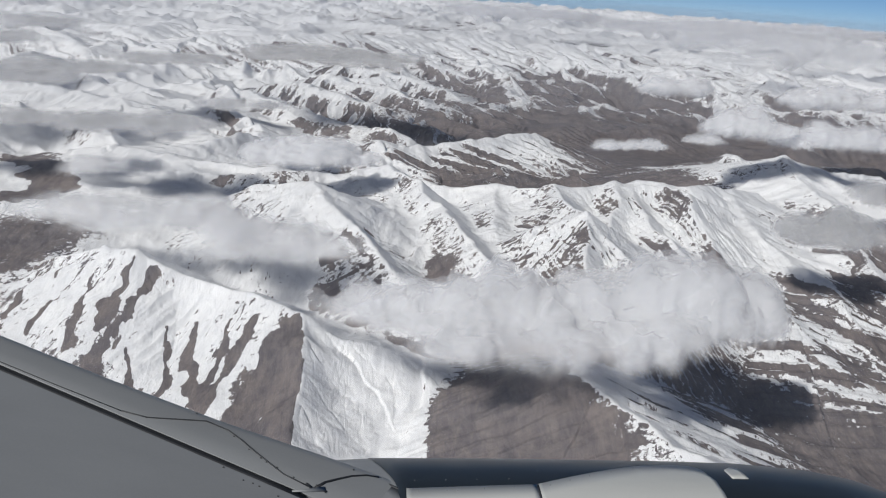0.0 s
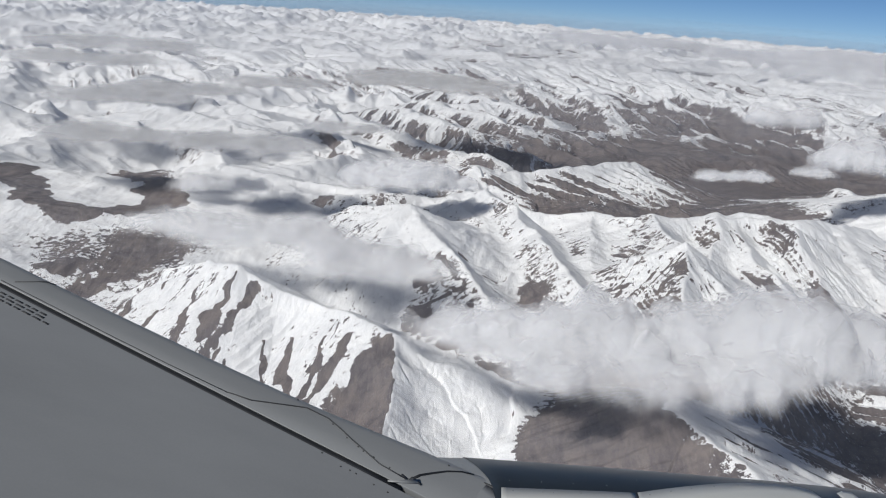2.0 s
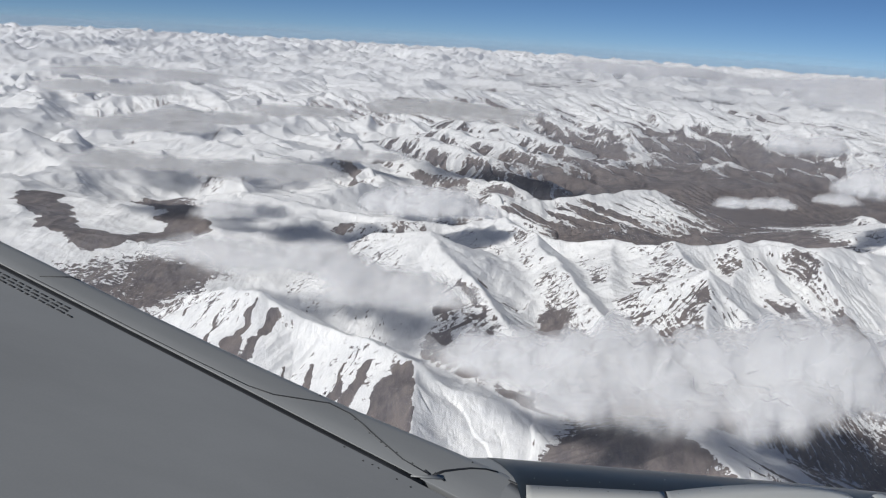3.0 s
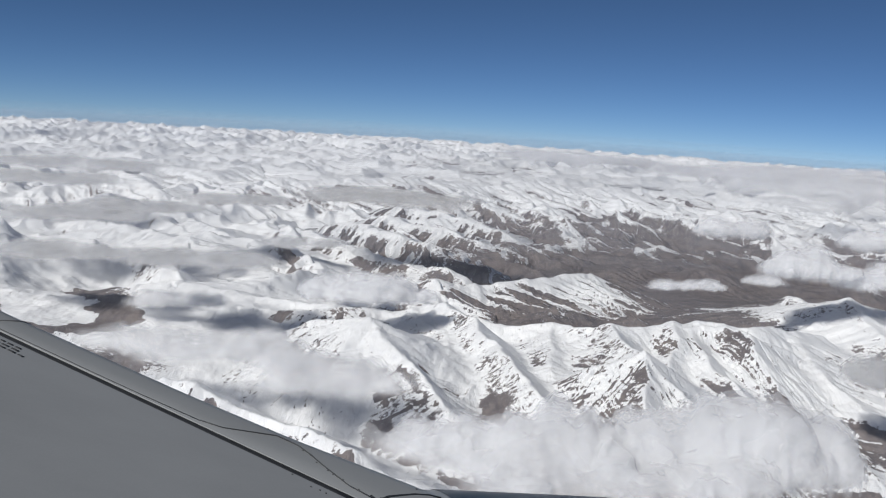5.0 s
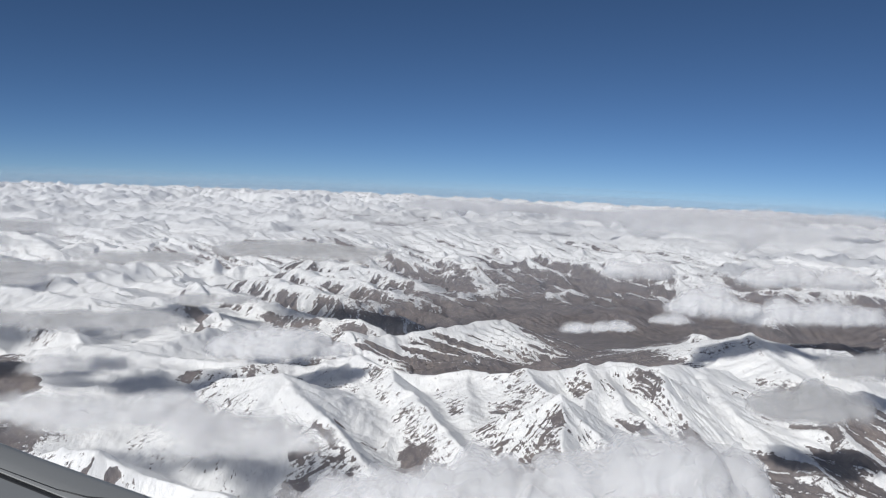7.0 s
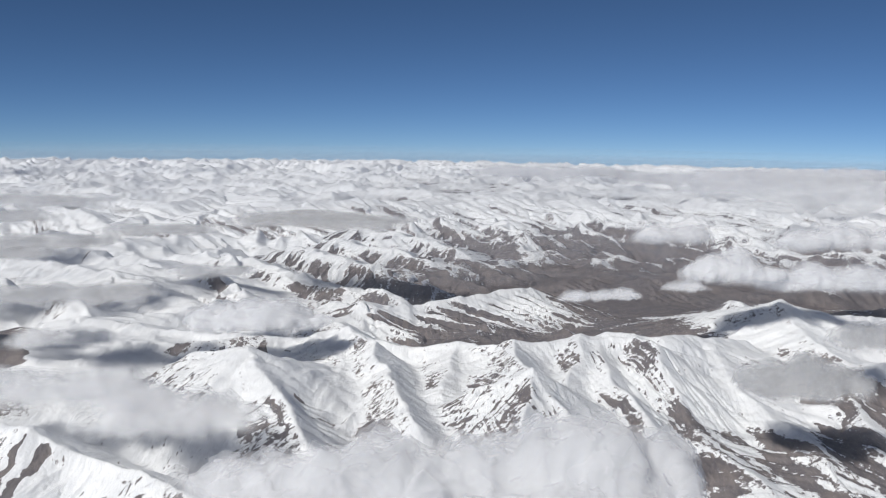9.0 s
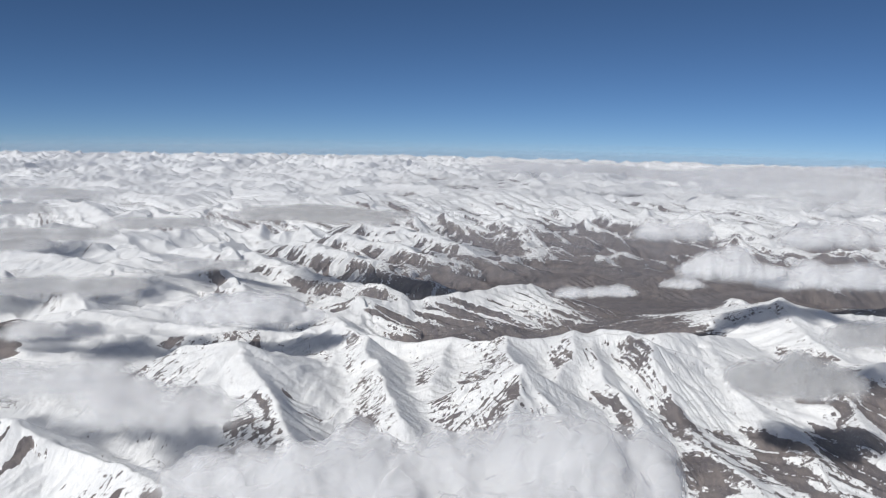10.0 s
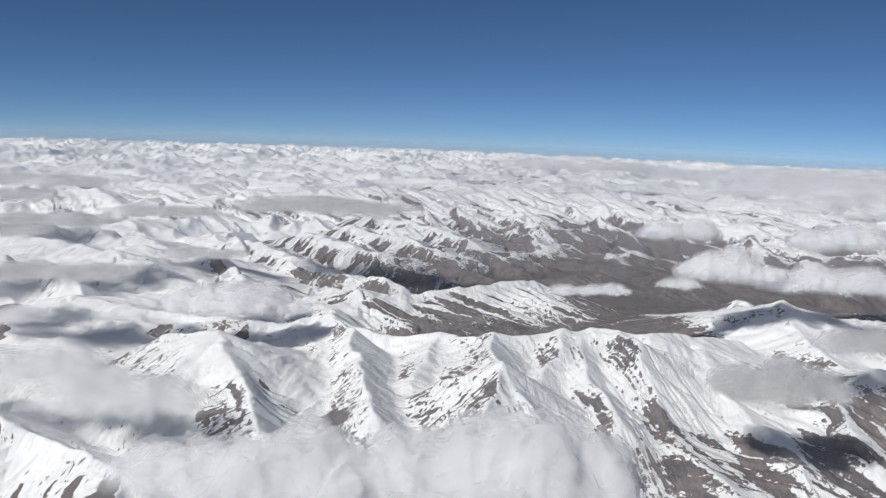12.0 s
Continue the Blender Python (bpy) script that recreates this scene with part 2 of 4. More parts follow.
ridge("fang", [(50.3, 191.0, 75.9), (48.7, 180.0, 73.8), (45.5, 170.0, 71.2), (45.6, 161.0, 68.9)], 0.6, 0.7, 4.5, 0.42, 3.2)
ridge("cliff", [(72.9, 232.0, 72.9), (71.8, 222.0, 71.8), (71.4, 212.0, 70.9), (72.5, 201.0, 69.3), (73.9, 195.0, 69.1), (74.4, 184.0, 67.4)], 0.55, 0.9, 5.0, 0.30, 4.0)
ridge("cliff", [(83.8, 234.0, 73.5), (86.3, 221.0, 74.9), (86.0, 212.0, 71.9), (87.1, 203.0, 67.5), (86.7, 195.0, 64.0)], 0.55, 0.9, 5.0, 0.30, 4.0)
ridge("cliff", [(68.4, 231.0, 74.2), (67.1, 221.0, 72.8), (62.3, 210.0, 70.6), (59.3, 198.0, 68.7)], 0.5, 0.8, 5.0, 0.35, 4.0)
ridge("cliff", [(71.2, 229.0, 73.0), (76.9, 231.0, 74.2), (83.1, 231.0, 73.7), (86.8, 223.0, 74.4), (92.1, 224.0, 71.9), (101.2, 226.0, 69.4)], 0.8, 1.4, 1.7, 1.3, 0.05)
ridge("shoulder", [(109.0, 246.0, 70.1), (106.5, 228.0, 67.6), (106.7, 215.0, 65.4), (108.6, 204.0, 63.3), (112.4, 193.0, 61.8), (113.6, 181.0, 60.0), (113.3, 172.0, 57.6)], 0.3, 1.2, 5, 0.7, 0.5)
ridge("shoulder", [(86.7, 195.0, 64.0), (88.0, 186.0, 62.7), (91.1, 180.0, 61.3), (94.8, 170.0, 59.4), (97.6, 165.0, 58.1)], 0.3, 1.0, 4, 0.7, 0.5)
ridge("shoulder", [(149.0, 222.0, 70.1), (138.4, 217.0, 66.5), (133.5, 210.0, 64.6), (131.7, 195.0, 61.4), (131.4, 187.0, 59.1)], 0.33, 1.4, 5, 0.9, 0.5)
ridge("pyramid", [(127.9, 280.0, 62.1), (139.6, 289.0, 65.4), (146.6, 295.0, 68.2), (151.2, 298.0, 70.5), (160.8, 300.0, 67.3), (175.6, 305.0, 64.1), (197.7, 312.0, 62.0)], 0.48, 1.2, 9, 0.1, 0)
ridge("pyramid", [(151.2, 298.0, 70.5), (147.5, 278.0, 67.2), (148.0, 258.0, 65.8), (149.7, 240.0, 64.0)], 0.34, 1.0, 8, 0.1, 0)
ridge("pyramid", [(160.8, 300.0, 67.3), (165.1, 275.0, 64.5), (171.0, 262.0, 62.4)], 0.26, 1.0, 8, 0.1, 0)
ridge("stripes", [(-20.9, 312.0, 55.6), (-12.6, 320.0, 56.0), (-5.9, 328.0, 57.0), (0.0, 340.0, 59.5), (10.9, 343.0, 56.7), (22.2, 350.0, 57.3), (36.5, 358.0, 58.3), (49.0, 366.0, 57.9), (63.8, 380.0, 57.4), (75.1, 389.0, 54.7), (86.4, 392.0, 46.7)], 0.36, 4.5, 8, 3.0, -0.8)
ridge("west", [(-129.8, 286.0, 59.4), (-115.8, 281.0, 58.4), (-105.2, 283.0, 62.6), (-93.2, 286.0, 64.6), (-79.4, 285.0, 63.5), (-62.5, 280.0, 62.1), (-47.9, 275.0, 62.6), (-33.3, 268.0, 63.7)], 0.28, 1.6, 8, 0.6, 0.5)
ridge("west", [(-83.6, 238.0, 61.4), (-72.1, 245.0, 64.6), (-61.5, 252.0, 65.7), (-49.7, 252.0, 64.9), (-37.3, 250.0, 66.5), (-27.7, 252.0, 67.3), (-16.7, 256.0, 66.2)], 0.36, 1.6, 5, 1.1, 0.5)
ridge("west", [(-193.2, 360.0, 57.5), (-149.2, 345.0, 57.7), (-121.5, 335.0, 58.0), (-93.2, 320.0, 58.4), (-66.9, 305.0, 59.5)], 0.24, 2, 10, 0.3, 0.3)
ridge("west", [(-178.6, 402.0, 64.1), (-159.4, 396.0, 66.5), (-138.3, 390.0, 65.9), (-114.4, 375.0, 63.7), (-92.4, 362.0, 61.4), (-71.3, 340.0, 57.8)], 0.24, 2.4, 12, 0.4, 0.3)
ridge("west", [(-155.6, 450.0, 60.6), (-122.1, 432.0, 60.9), (-94.5, 408.0, 59.6), (-75.2, 392.0, 56.8), (-65.2, 389.0, 56.8), (-45.9, 360.0, 53.9)], 0.24, 2.4, 12, 0.6, 0.3)
ridge("far_range", [(-93.5, 490.0, 55.6), (-73.1, 472.0, 55.5), (-52.2, 445.0, 54.1), (-37.0, 425.0, 51.9), (-21.5, 405.0, 50.9)], 0.3, 3.2, 8, 1.4, -0.7)
ridge("far_range", [(-60.9, 530.0, 55.6), (-42.7, 503.0, 55.3), (-22.9, 478.0, 54.8), (-6.0, 468.0, 51.6), (10.6, 452.0, 47.8), (26.1, 436.0, 46.5)], 0.3, 3.6, 9, 1.4, -0.7)
ridge("far_range", [(-37.2, 570.0, 53.2), (2.7, 542.0, 51.0), (25.0, 515.0, 47.7), (41.8, 482.0, 44.4), (56.7, 455.0, 43.3)], 0.28, 3.6, 9, 1.4, -0.7)
ridge("far_range", [(-24.1, 640.0, 53.9), (15.5, 612.0, 50.9), (40.0, 585.0, 46.9), (57.9, 545.0, 41.9), (74.6, 502.0, 40.3)], 0.26, 4, 10, 1.4, -0.7)
ridge("far_range", [(-10.0, 780.0, 61.3), (22.3, 725.0, 52.0), (55.8, 700.0, 44.9), (79.6, 668.0, 42.0), (96.8, 635.0, 37.2), (113.6, 585.0, 33.8)], 0.24, 4.5, 10, 1.4, -0.7)
ridge("far_range", [(54.6, 835.0, 56.4), (90.5, 785.0, 45.6), (115.6, 725.0, 41.4), (133.7, 680.0, 34.9), (149.0, 625.0, 32.0)], 0.24, 5, 10, 1.4, -0.7)
ridge("far_range", [(152.4, 870.0, 55.1), (174.6, 810.0, 44.4), (192.8, 765.0, 39.3), (206.9, 715.0, 33.1), (211.6, 668.0, 28.8)], 0.24, 5, 11, 1.3, -0.7)
ridge("far_range", [(230.2, 890.0, 55.9), (268.1, 830.0, 42.8), (282.4, 785.0, 35.2), (294.7, 735.0, 25.7)], 0.24, 5, 13, 1.6, -0.7)
ridge("far_range", [(334.1, 860.0, 53.4), (354.0, 805.0, 39.4), (355.0, 760.0, 29.3)], 0.22, 5, 14, 1.2, -0.7)
ridge("far_range", [(-161.7, 670.0, 58.3), (-142.2, 697.0, 63.9), (-111.6, 712.0, 60.6), (-80.0, 724.0, 64.0), (-57.8, 742.0, 63.8), (-34.7, 762.0, 65.5), (-10.0, 780.0, 61.3), (21.3, 800.0, 56.8), (54.2, 822.0, 57.6), (103.7, 852.0, 60.4), (151.2, 862.0, 55.8), (199.1, 885.0, 57.6), (229.0, 885.0, 56.3), (258.2, 882.0, 55.9), (284.7, 870.0, 52.8), (330.5, 850.0, 54.3), (380.8, 832.0, 50.2), (416.9, 812.0, 45.2), (454.1, 790.0, 42.0)], 0.2, 5, 16, 0.8, -0.7)
ridge("far_range", [(105.2, 480.0, 43.6), (111.4, 488.0, 44.2), (124.3, 486.0, 42.8)], 0.26, 2, 6, 1.2, -0.7)
ridge("far_range", [(138.4, 490.0, 41.6), (155.7, 493.0, 43.8), (168.3, 490.0, 42.2)], 0.24, 2, 6, 1.2, -0.7)
ridge("far_range", [(148.4, 352.0, 55.4), (158.8, 364.0, 58.5), (159.5, 350.0, 57.3)], 0.4, 1.2, 6, 0.6, -0.7)
ridge("far_range", [(-282.4, 585.0, 55.9), (-277.9, 637.0, 61.4), (-240.6, 592.0, 55.8), (-240.9, 629.0, 68.3), (-199.9, 585.0, 60.1), (-191.6, 640.0, 60.9), (-146.6, 590.0, 58.9)], 0.3, 3.5, 13, 0.6, -0.7)
ridge("far_range", [(-289.5, 760.0, 58.0), (-252.3, 770.0, 60.4), (-206.6, 740.0, 60.3), (-213.0, 960.0, 53.3), (-118.5, 800.0, 60.2)], 0.22, 4, 16, 0.5, -0.7)

GULLIES = []


def gully(line, width):
    """A bare brown gully down a snow slope."""
    GULLIES.append((line, width))


gully([(-43.3, 155.0), (-45.6, 148.0), (-47.9, 140.0), (-50.1, 133.0)], 2.0)
gully([(-47.7, 157.0), (-48.8, 150.0), (-50.2, 143.0)], 0.9)
gully([(-63.9, 163.0), (-63.6, 160.0)], 0.8)
gully([(-55.4, 156.0), (-55.4, 148.0), (-54.7, 140.0)], 1.0)
gully([(-70.7, 160.0), (-70.7, 152.0)], 1.0)
gully([(-62.6, 153.0), (-65.0, 147.0)], 1.0)
gully([(-44.1, 139.0), (-41.8, 132.0)], 0.6)
gully([(-38.0, 145.0), (-36.8, 136.0), (-35.9, 129.0)], 0.7)
gully([(-33.2, 145.0), (-32.7, 139.0), (-30.6, 133.0), (-30.7, 128.0)], 1.1)
gully([(-26.1, 144.0), (-26.8, 138.0), (-28.0, 132.0), (-29.0, 126.0)], 1.0)
gully([(-22.2, 142.0), (-24.0, 136.0), (-25.7, 130.0), (-27.7, 124.0)], 1.7)
gully([(-14.9, 138.0), (-16.5, 131.0), (-18.2, 124.0), (-19.9, 115.0)], 4.5)
gully([(-13.4, 134.0), (-14.1, 126.0), (-14.7, 116.0), (-14.8, 107.0)], 3.8)
gully([(-87.2, 178.0), (-90.4, 176.0), (-92.7, 172.0)], 2.4)
gully([(-76.2, 173.0), (-81.5, 170.0), (-84.9, 166.0)], 2.0)


def along(x, y, pts, steep):
    """Distance to the crest line, the crest's height there and the side: of the stretch whose slope stands highest here."""
    best = np.full(x.shape, -1e9)
    dist, height, way, side = np.zeros_like(x), np.zeros_like(x), np.zeros_like(x), np.zeros_like(x)
    run = 0.0
    for (x0, y0, z0), (x1, y1, z1) in zip(pts, pts[1:]):
        dx, dy = x1 - x0, y1 - y0
        length = math.hypot(dx, dy)
        t = np.clip(((x - x0) * dx + (y - y0) * dy) / length ** 2, 0, 1)
        ex, ey = x - x0 - t * dx, y - y0 - t * dy
        d = np.hypot(ex, ey)
        h = z0 + t * (z1 - z0)
        level = h - steep * d
        high = level > best
        best = np.where(high, level, best)
        dist = np.where(high, d, dist)
        height = np.where(high, h, height)
        way = np.where(high, run + t * length, way)
        side = np.where(high, np.sign(dx * ey - dy * ex), side)
        run += length
    return dist, height, way, side


CENTRE_X = 15.0
CURVE = 260000.0


def land(x, y):
    """Height of the ground, and which ridge it belongs to (-1: open land)."""
    r = np.hypot(x - CENTRE_X, y)
    warp_x = x + 4 * fractal(x / 30, y / 30, 3)
    warp_y = y + 4 * fractal(x / 30 + 50, y / 30 - 20, 3)
    base = np.interp(y, [-400, 60, 100, 130, 160, 200, 250, 300, 350, 400, 500, 600, 800, 1000, 1300, 1800, 2500, 5000],
                     [50, 50, 51, 52, 56, 61, 59, 50, 46, 44, 41, 38, 38, 32, 20, 6, -4, -8])
    tilt = np.clip(x, -220, 80) * -0.07 * (1 - smooth(420, 800, y)) * smooth(20, 160, y)
    z = base + tilt
    # rolling hills of the open land, wider and higher with distance
    reach = smooth(240, 360, r) * (1 - smooth(800, 1000, r))
    plain = np.exp(-(((x - 130) / 95) ** 2 + ((y - 460) / 95) ** 2))
    hills = ridged(warp_x / 95 + 3.1, warp_y / 95 + 1.7, 4, 0.42) - 0.45
    z = z + 24 * hills * reach * (1 - plain)
    z = z + 2.4 * (ridged(warp_x / 30, warp_y / 30, 3, 0.4) - 0.4) * (1 - plain) * (1 - smooth(320, 560, r))
    z = z + 3.5 * (ridged(warp_x / 40 + 8, warp_y / 40, 3, 0.4) - 0.5) * reach * (1 - plain)
    # the long range beyond the plain, its spurs running down towards it
    a, b = (0.88 * warp_x + 0.47 * warp_y), (-0.47 * warp_x + 0.88 * warp_y)
    spurs = ridged(a / 46, b / 180, 4, 0.42)
    z = z + smooth(500, 700, y) * (1 - smooth(880, 1000, y)) * 22 * (spurs - 0.5) * (1 - 0.7 * plain)
    # far country
    far = smooth(900, 1150, r)
    z = z + far * (38 + 20 * smooth(1500, 2600, r)) * (ridged(warp_x / 230 + 9, warp_y / 270, 5, 0.48) - 0.42)
    skyline = smooth(2600, 3400, r)
    z = z + skyline * (2 + 26 * (ridged(x / 280 + 4, y / 400, 5, 0.5) - 0.30))
    owner = np.full(x.shape, -1)
    bare = np.zeros_like(z)
    for k, (name, pts, steep, gully, spacing, streak, lean) in enumerate(RIDGES):
        xs, ys = [p[0] for p in pts], [p[1] for p in pts]
        m = (x > min(xs) - 130) & (x < max(xs) + 130) & (y > min(ys) - 130) & (y < max(ys) + 130)
        px, py = x[m], y[m]
        bend = min(spacing * 0.22, 2.2)
        d, h, way, side = along(px + bend * fractal(px / 14, py / 14, 3), py + bend * fractal(px / 14 + 40, py / 14, 3), pts, steep)
        (ax, ay), (bx, by) = pts[0][:2], pts[-1][:2]
        span = math.hypot(bx - ax, by - ay)
        across = (px * (bx - ax) + py * (by - ay)) / span
        beside = (py * (bx - ax) - px * (by - ay)) / span
        if isinstance(lean, tuple):
            run_out = np.arctan2(px - lean[0], lean[1] - py) * 90.0
        else:
            run_out = across - lean * (np.abs(beside) if lean > 0 else beside)
        lane = run_out / spacing + 0.30 * fractal(px / 18, py / 18, 3) + side * 7.7 + k * 3.3
        cut = 1 - ridged(lane, d / (spacing * 14.0) + side * 3.1, 3)
        patch = perlin(lane * 1.3 + 5.5, d / max(spacing * 5.5, 16) + side) + 0.55 * perlin(lane * 3.1, d / max(spacing * 3.0, 9) + 9)
        crest_wave = (0.5 + 1.6 * smooth(260, 420, py)) * fractal(way / (7 + 9 * smooth(260, 420, py)) + k * 5, way * 0 + 0.5, 4)
        d = np.sqrt(d * d + 0.2) - 0.45
        top = h + r[m] ** 2 / CURVE + crest_wave - steep * d * (1 + 0.25 * np.exp(-d / 12)) - gully * (cut - 0.15) * smooth(0, spacing * 1.6, d)
        top = np.where(d > 3 * 40, top - (d - 120) * 0.5, top)
        zm = z[m]
        win = top > zm
        blend = np.clip(1 - np.abs(top - zm) / 2.0, 0, 1)
        own = owner[m]
        own[win & (top > zm + 1.0)] = k
        z[m], owner[m] = np.where(win, top, zm) + blend * blend * 0.5, own
        worn = streak * (2.2 * smooth(-0.10, 0.30, patch + 0.35 * (cut - 0.5)) - 0.25) * smooth(spacing * 0.15, spacing * 1.6, d)
        bare[m] = np.where(win, worn, bare[m] * smooth(0, 3, zm - top))
    rough = (ridged(warp_x / 7.5 + 2, warp_y / 7.5, 4, 0.55) - 0.5) * (1 - smooth(330, 600, r))
    z = z + 0.28 * rough * (1 - plain)
    detail = fractal(x / 9, y / 9, 5, 0.55)
    z = z + (0.14 + 0.25 * smooth(450, 1500, r)) * detail * (1 - 0.8 * plain)
    return z - r * r / CURVE, owner, bare


fine_az = np.radians(np.linspace(-47, 47, 1060))
rest_az = np.radians(np.linspace(47, 313, 90)[1:-1])
AZ = np.concatenate([fine_az, rest_az])
RAD = np.concatenate([[0.02, 8.0, 16.0, 26.0]] + [np.exp(np.linspace(math.log(a), math.log(b), n, endpoint=False)) for a, b, n in ((36, 90, 40), (90, 420, 640), (420, 1000, 280), (1000, 4700, 200))] + [[4700.0]])
NA, NR = len(AZ), len(RAD)
GRID_X = (CENTRE_X + RAD[:, None] * np.sin(AZ)[None]).ravel()
GRID_Y = (RAD[:, None] * np.cos(AZ)[None]).ravel()
GRID_Z, OWNER, BARE = land(GRID_X, GRID_Y)
CO = np.stack([GRID_X, GRID_Y, GRID_Z], -1)
# corner order of the grid's faces
ring = np.arange(NA)
nxt = (ring + 1) % NA
rows_i = np.arange(NR - 1)[:, None] * NA
QUADS = np.stack([rows_i + ring, rows_i + nxt, rows_i + NA + nxt, rows_i + NA + ring], -1).reshape(-1, 4)
# normals of the whole sheet, so that the pieces join without a seam
G3 = CO.reshape(NR, NA, 3)
along_r = np.gradient(G3, axis=0)
along_a = np.roll(G3, -1, 1) - np.roll(G3, 1, 1)
NORMAL = np.cross(along_a, along_r).reshape(-1, 3)
NORMAL /= np.linalg.norm(NORMAL, axis=1, keepdims=True)
NORMAL *= np.sign(NORMAL[:, 2:3])


def snow_depth(x, y, z, n):
    """Above 0 snow lies, below it the scree shows: by height, by the way the slope faces, with bare valleys."""
    r = np.hypot(x - CENTRE_X, y)
    zz = z + r * r / CURVE
    line = np.interp(y, [90, 130, 150, 175, 200, 250, 300, 340, 400, 500, 600, 750, 900, 1100, 1500, 4700],
                     [61, 61, 60, 60, 59, 57, 52, 50, 48, 46, 42, 40, 36, 31, 18, -40])
    line = line - 5 * smooth(-40, -110, x) * smooth(210, 280, y) - 6 * smooth(-20, -140, x) * smooth(300, 420, y)
    line = line - 7 * smooth(180, 260, x) * smooth(560, 640, y)
    line = line - 8 * smooth(-12, -15, x) * smooth(-80, -64, x) * smooth(192, 178, y)
    line = line - 6 * smooth(74, 88, x) * smooth(140, 150, y) * smooth(236, 220, y) - 5 * smooth(44, 56, x) * smooth(150, 140, y)
    line = line + 9 * smooth(16, 26, x) * smooth(132, 118, x) * smooth(256, 264, y) * smooth(345, 330, y)
    s = (zz - line) / 6.0
    s = np.clip(s, -2.2, 1.45)
    near_by = 1 - 0.55 * smooth(600, 900, r)
    s = s + near_by * (2.1 * (n[:, 0] * 0.9 + n[:, 1] * 0.2) + 0.9 * (n[:, 2] - 0.85) * 2)
    s = s + 0.5 * fractal(x / 22, y / 22, 4)
    bare = [(-65, 384, 9, 2.2), (-124, 277, 14, 2.2), (-112, 270, 12, 2.0), (-100, 264, 10, 2.0), (-88, 186, 18, 2.0), (-76, 180, 8, 1.4), (-70, 198, 10, 1.2), (-95, 235, 12, 1.2),
            (-28, 251, 12, 1.4), (-48, 250, 6, 1.2), (-48, 207, 5, 1.6), (14, 177, 5, 1.3), (5, 172, 5, 0.8), (20, 118, 11, 2.4), (27, 104, 12, 2.4), (18, 104, 8, 2.4),
            (86, 195, 5, 1.4), (106, 181, 7, 1.0), (88, 173, 6, 1.0), (122, 186, 7, 1.4), (138, 208, 9, 2.0), (130, 455, 70, 1.6), (90, 400, 20, 1.0), (20, 470, 40, 0.8)]
    fans = smooth(78, 90, x) * smooth(160, 145, x) * smooth(135, 150, y) * smooth(205, 190, y)
    s = s * (1 - 0.7 * fans) + 0.7 * fans * 4.5 * (ridged((x + 0.75 * y) / 9, (y - 0.5 * x) / 60, 3, 0.5) - 0.56)
    for line_pts, width in GULLIES:
        near = (x > -110) & (x < -8) & (y > 95) & (y < 182)
        d, _, way, _ = along(x[near] + 0.9 * fractal(x[near] / 5, y[near] / 5, 4), y[near], [(px, py, 0.0) for px, py in line_pts], 1.0)
        wide = width * 0.66 * (0.35 + 0.65 * smooth(0, 10, way)) * (1 + 0.9 * fractal(x[near] / 4 + 3, y[near] / 8, 4))
        s[near] = np.minimum(s[near], 1.6) - 3.4 * smooth(2.5, 0.2, d / np.maximum(wide, 0.2))
    lee = np.interp(y, [90, 104, 110, 117, 124, 132, 140], [-11.4, -11.4, -11.6, -11.8, -11.4, -11.6, -13.1]) + 0.4 * fractal(x / 3, y / 3, 3)
    s = s + 4.0 * smooth(-0.1, 0.7, x - lee) * smooth(11, 8, x) * smooth(146, 140, y) * smooth(80, 95, y)
    # bare rock ribs: centre, reach, lean and spacing of the ribs, how bare they are; on the wedge they also paint in
    # flank shade
    for cx, cy, rx, ry, lean, gap, amount in [(76, 219, 14, 11, 0.12, 2.0, 2.6), (92, 222, 9, 7, 0.05, 1.8, 2.0), (43, 184, 10, 9, -0.9, 2.2, 2.2), (53, 178, 8, 9, 0.55, 1.9, 2.2), (-4, 181, 6, 14, 0.5, 3.2, 2.2), (74, 196, 7, 8, 0.3, 1.9, 2.0)]:
        at = (np.abs(x - cx) < 2 * rx) & (np.abs(y - cy) < 2 * ry)
        fall = np.exp(-((x[at] - cx) / rx) ** 2 - ((y[at] - cy) / ry) ** 2)
        lane = (x[at] + lean * y[at]) / gap + 0.35 * fractal(x[at] / 6, y[at] / 6, 3)
        s[at] = s[at] - amount * fall * smooth(0.55, 0.92, ridged(lane, y[at] / 26, 2)) * (1 + 0.8 * fractal(x[at] / 3, y[at] / 5, 3))
    # the brown river valley winding through the western hills
    low = (x < -40) & (y > 180) & (y < 300)
    d, _, _, _ = along(x[low] + 4 * fractal(x[low] / 12, y[low] / 12, 4), y[low] + 4 * fractal(x[low] / 12 + 7, y[low] / 12, 4), [(-124, 274, 0), (-113, 262, 0), (-95, 241, 0), (-87, 226, 0), (-94, 213, 0), (-105, 203, 0), (-117, 210, 0), (-138, 236, 0)], 1.0)
    s[low] = s[low] - 4.5 * smooth(9, 2, d)
    for bx, by, br, amount in bare:
        s = s - amount * np.exp(-((x - bx) ** 2 + (y - by) ** 2) / br ** 2)
    return s


SNOW = snow_depth(GRID_X, GRID_Y, GRID_Z, NORMAL) - BARE


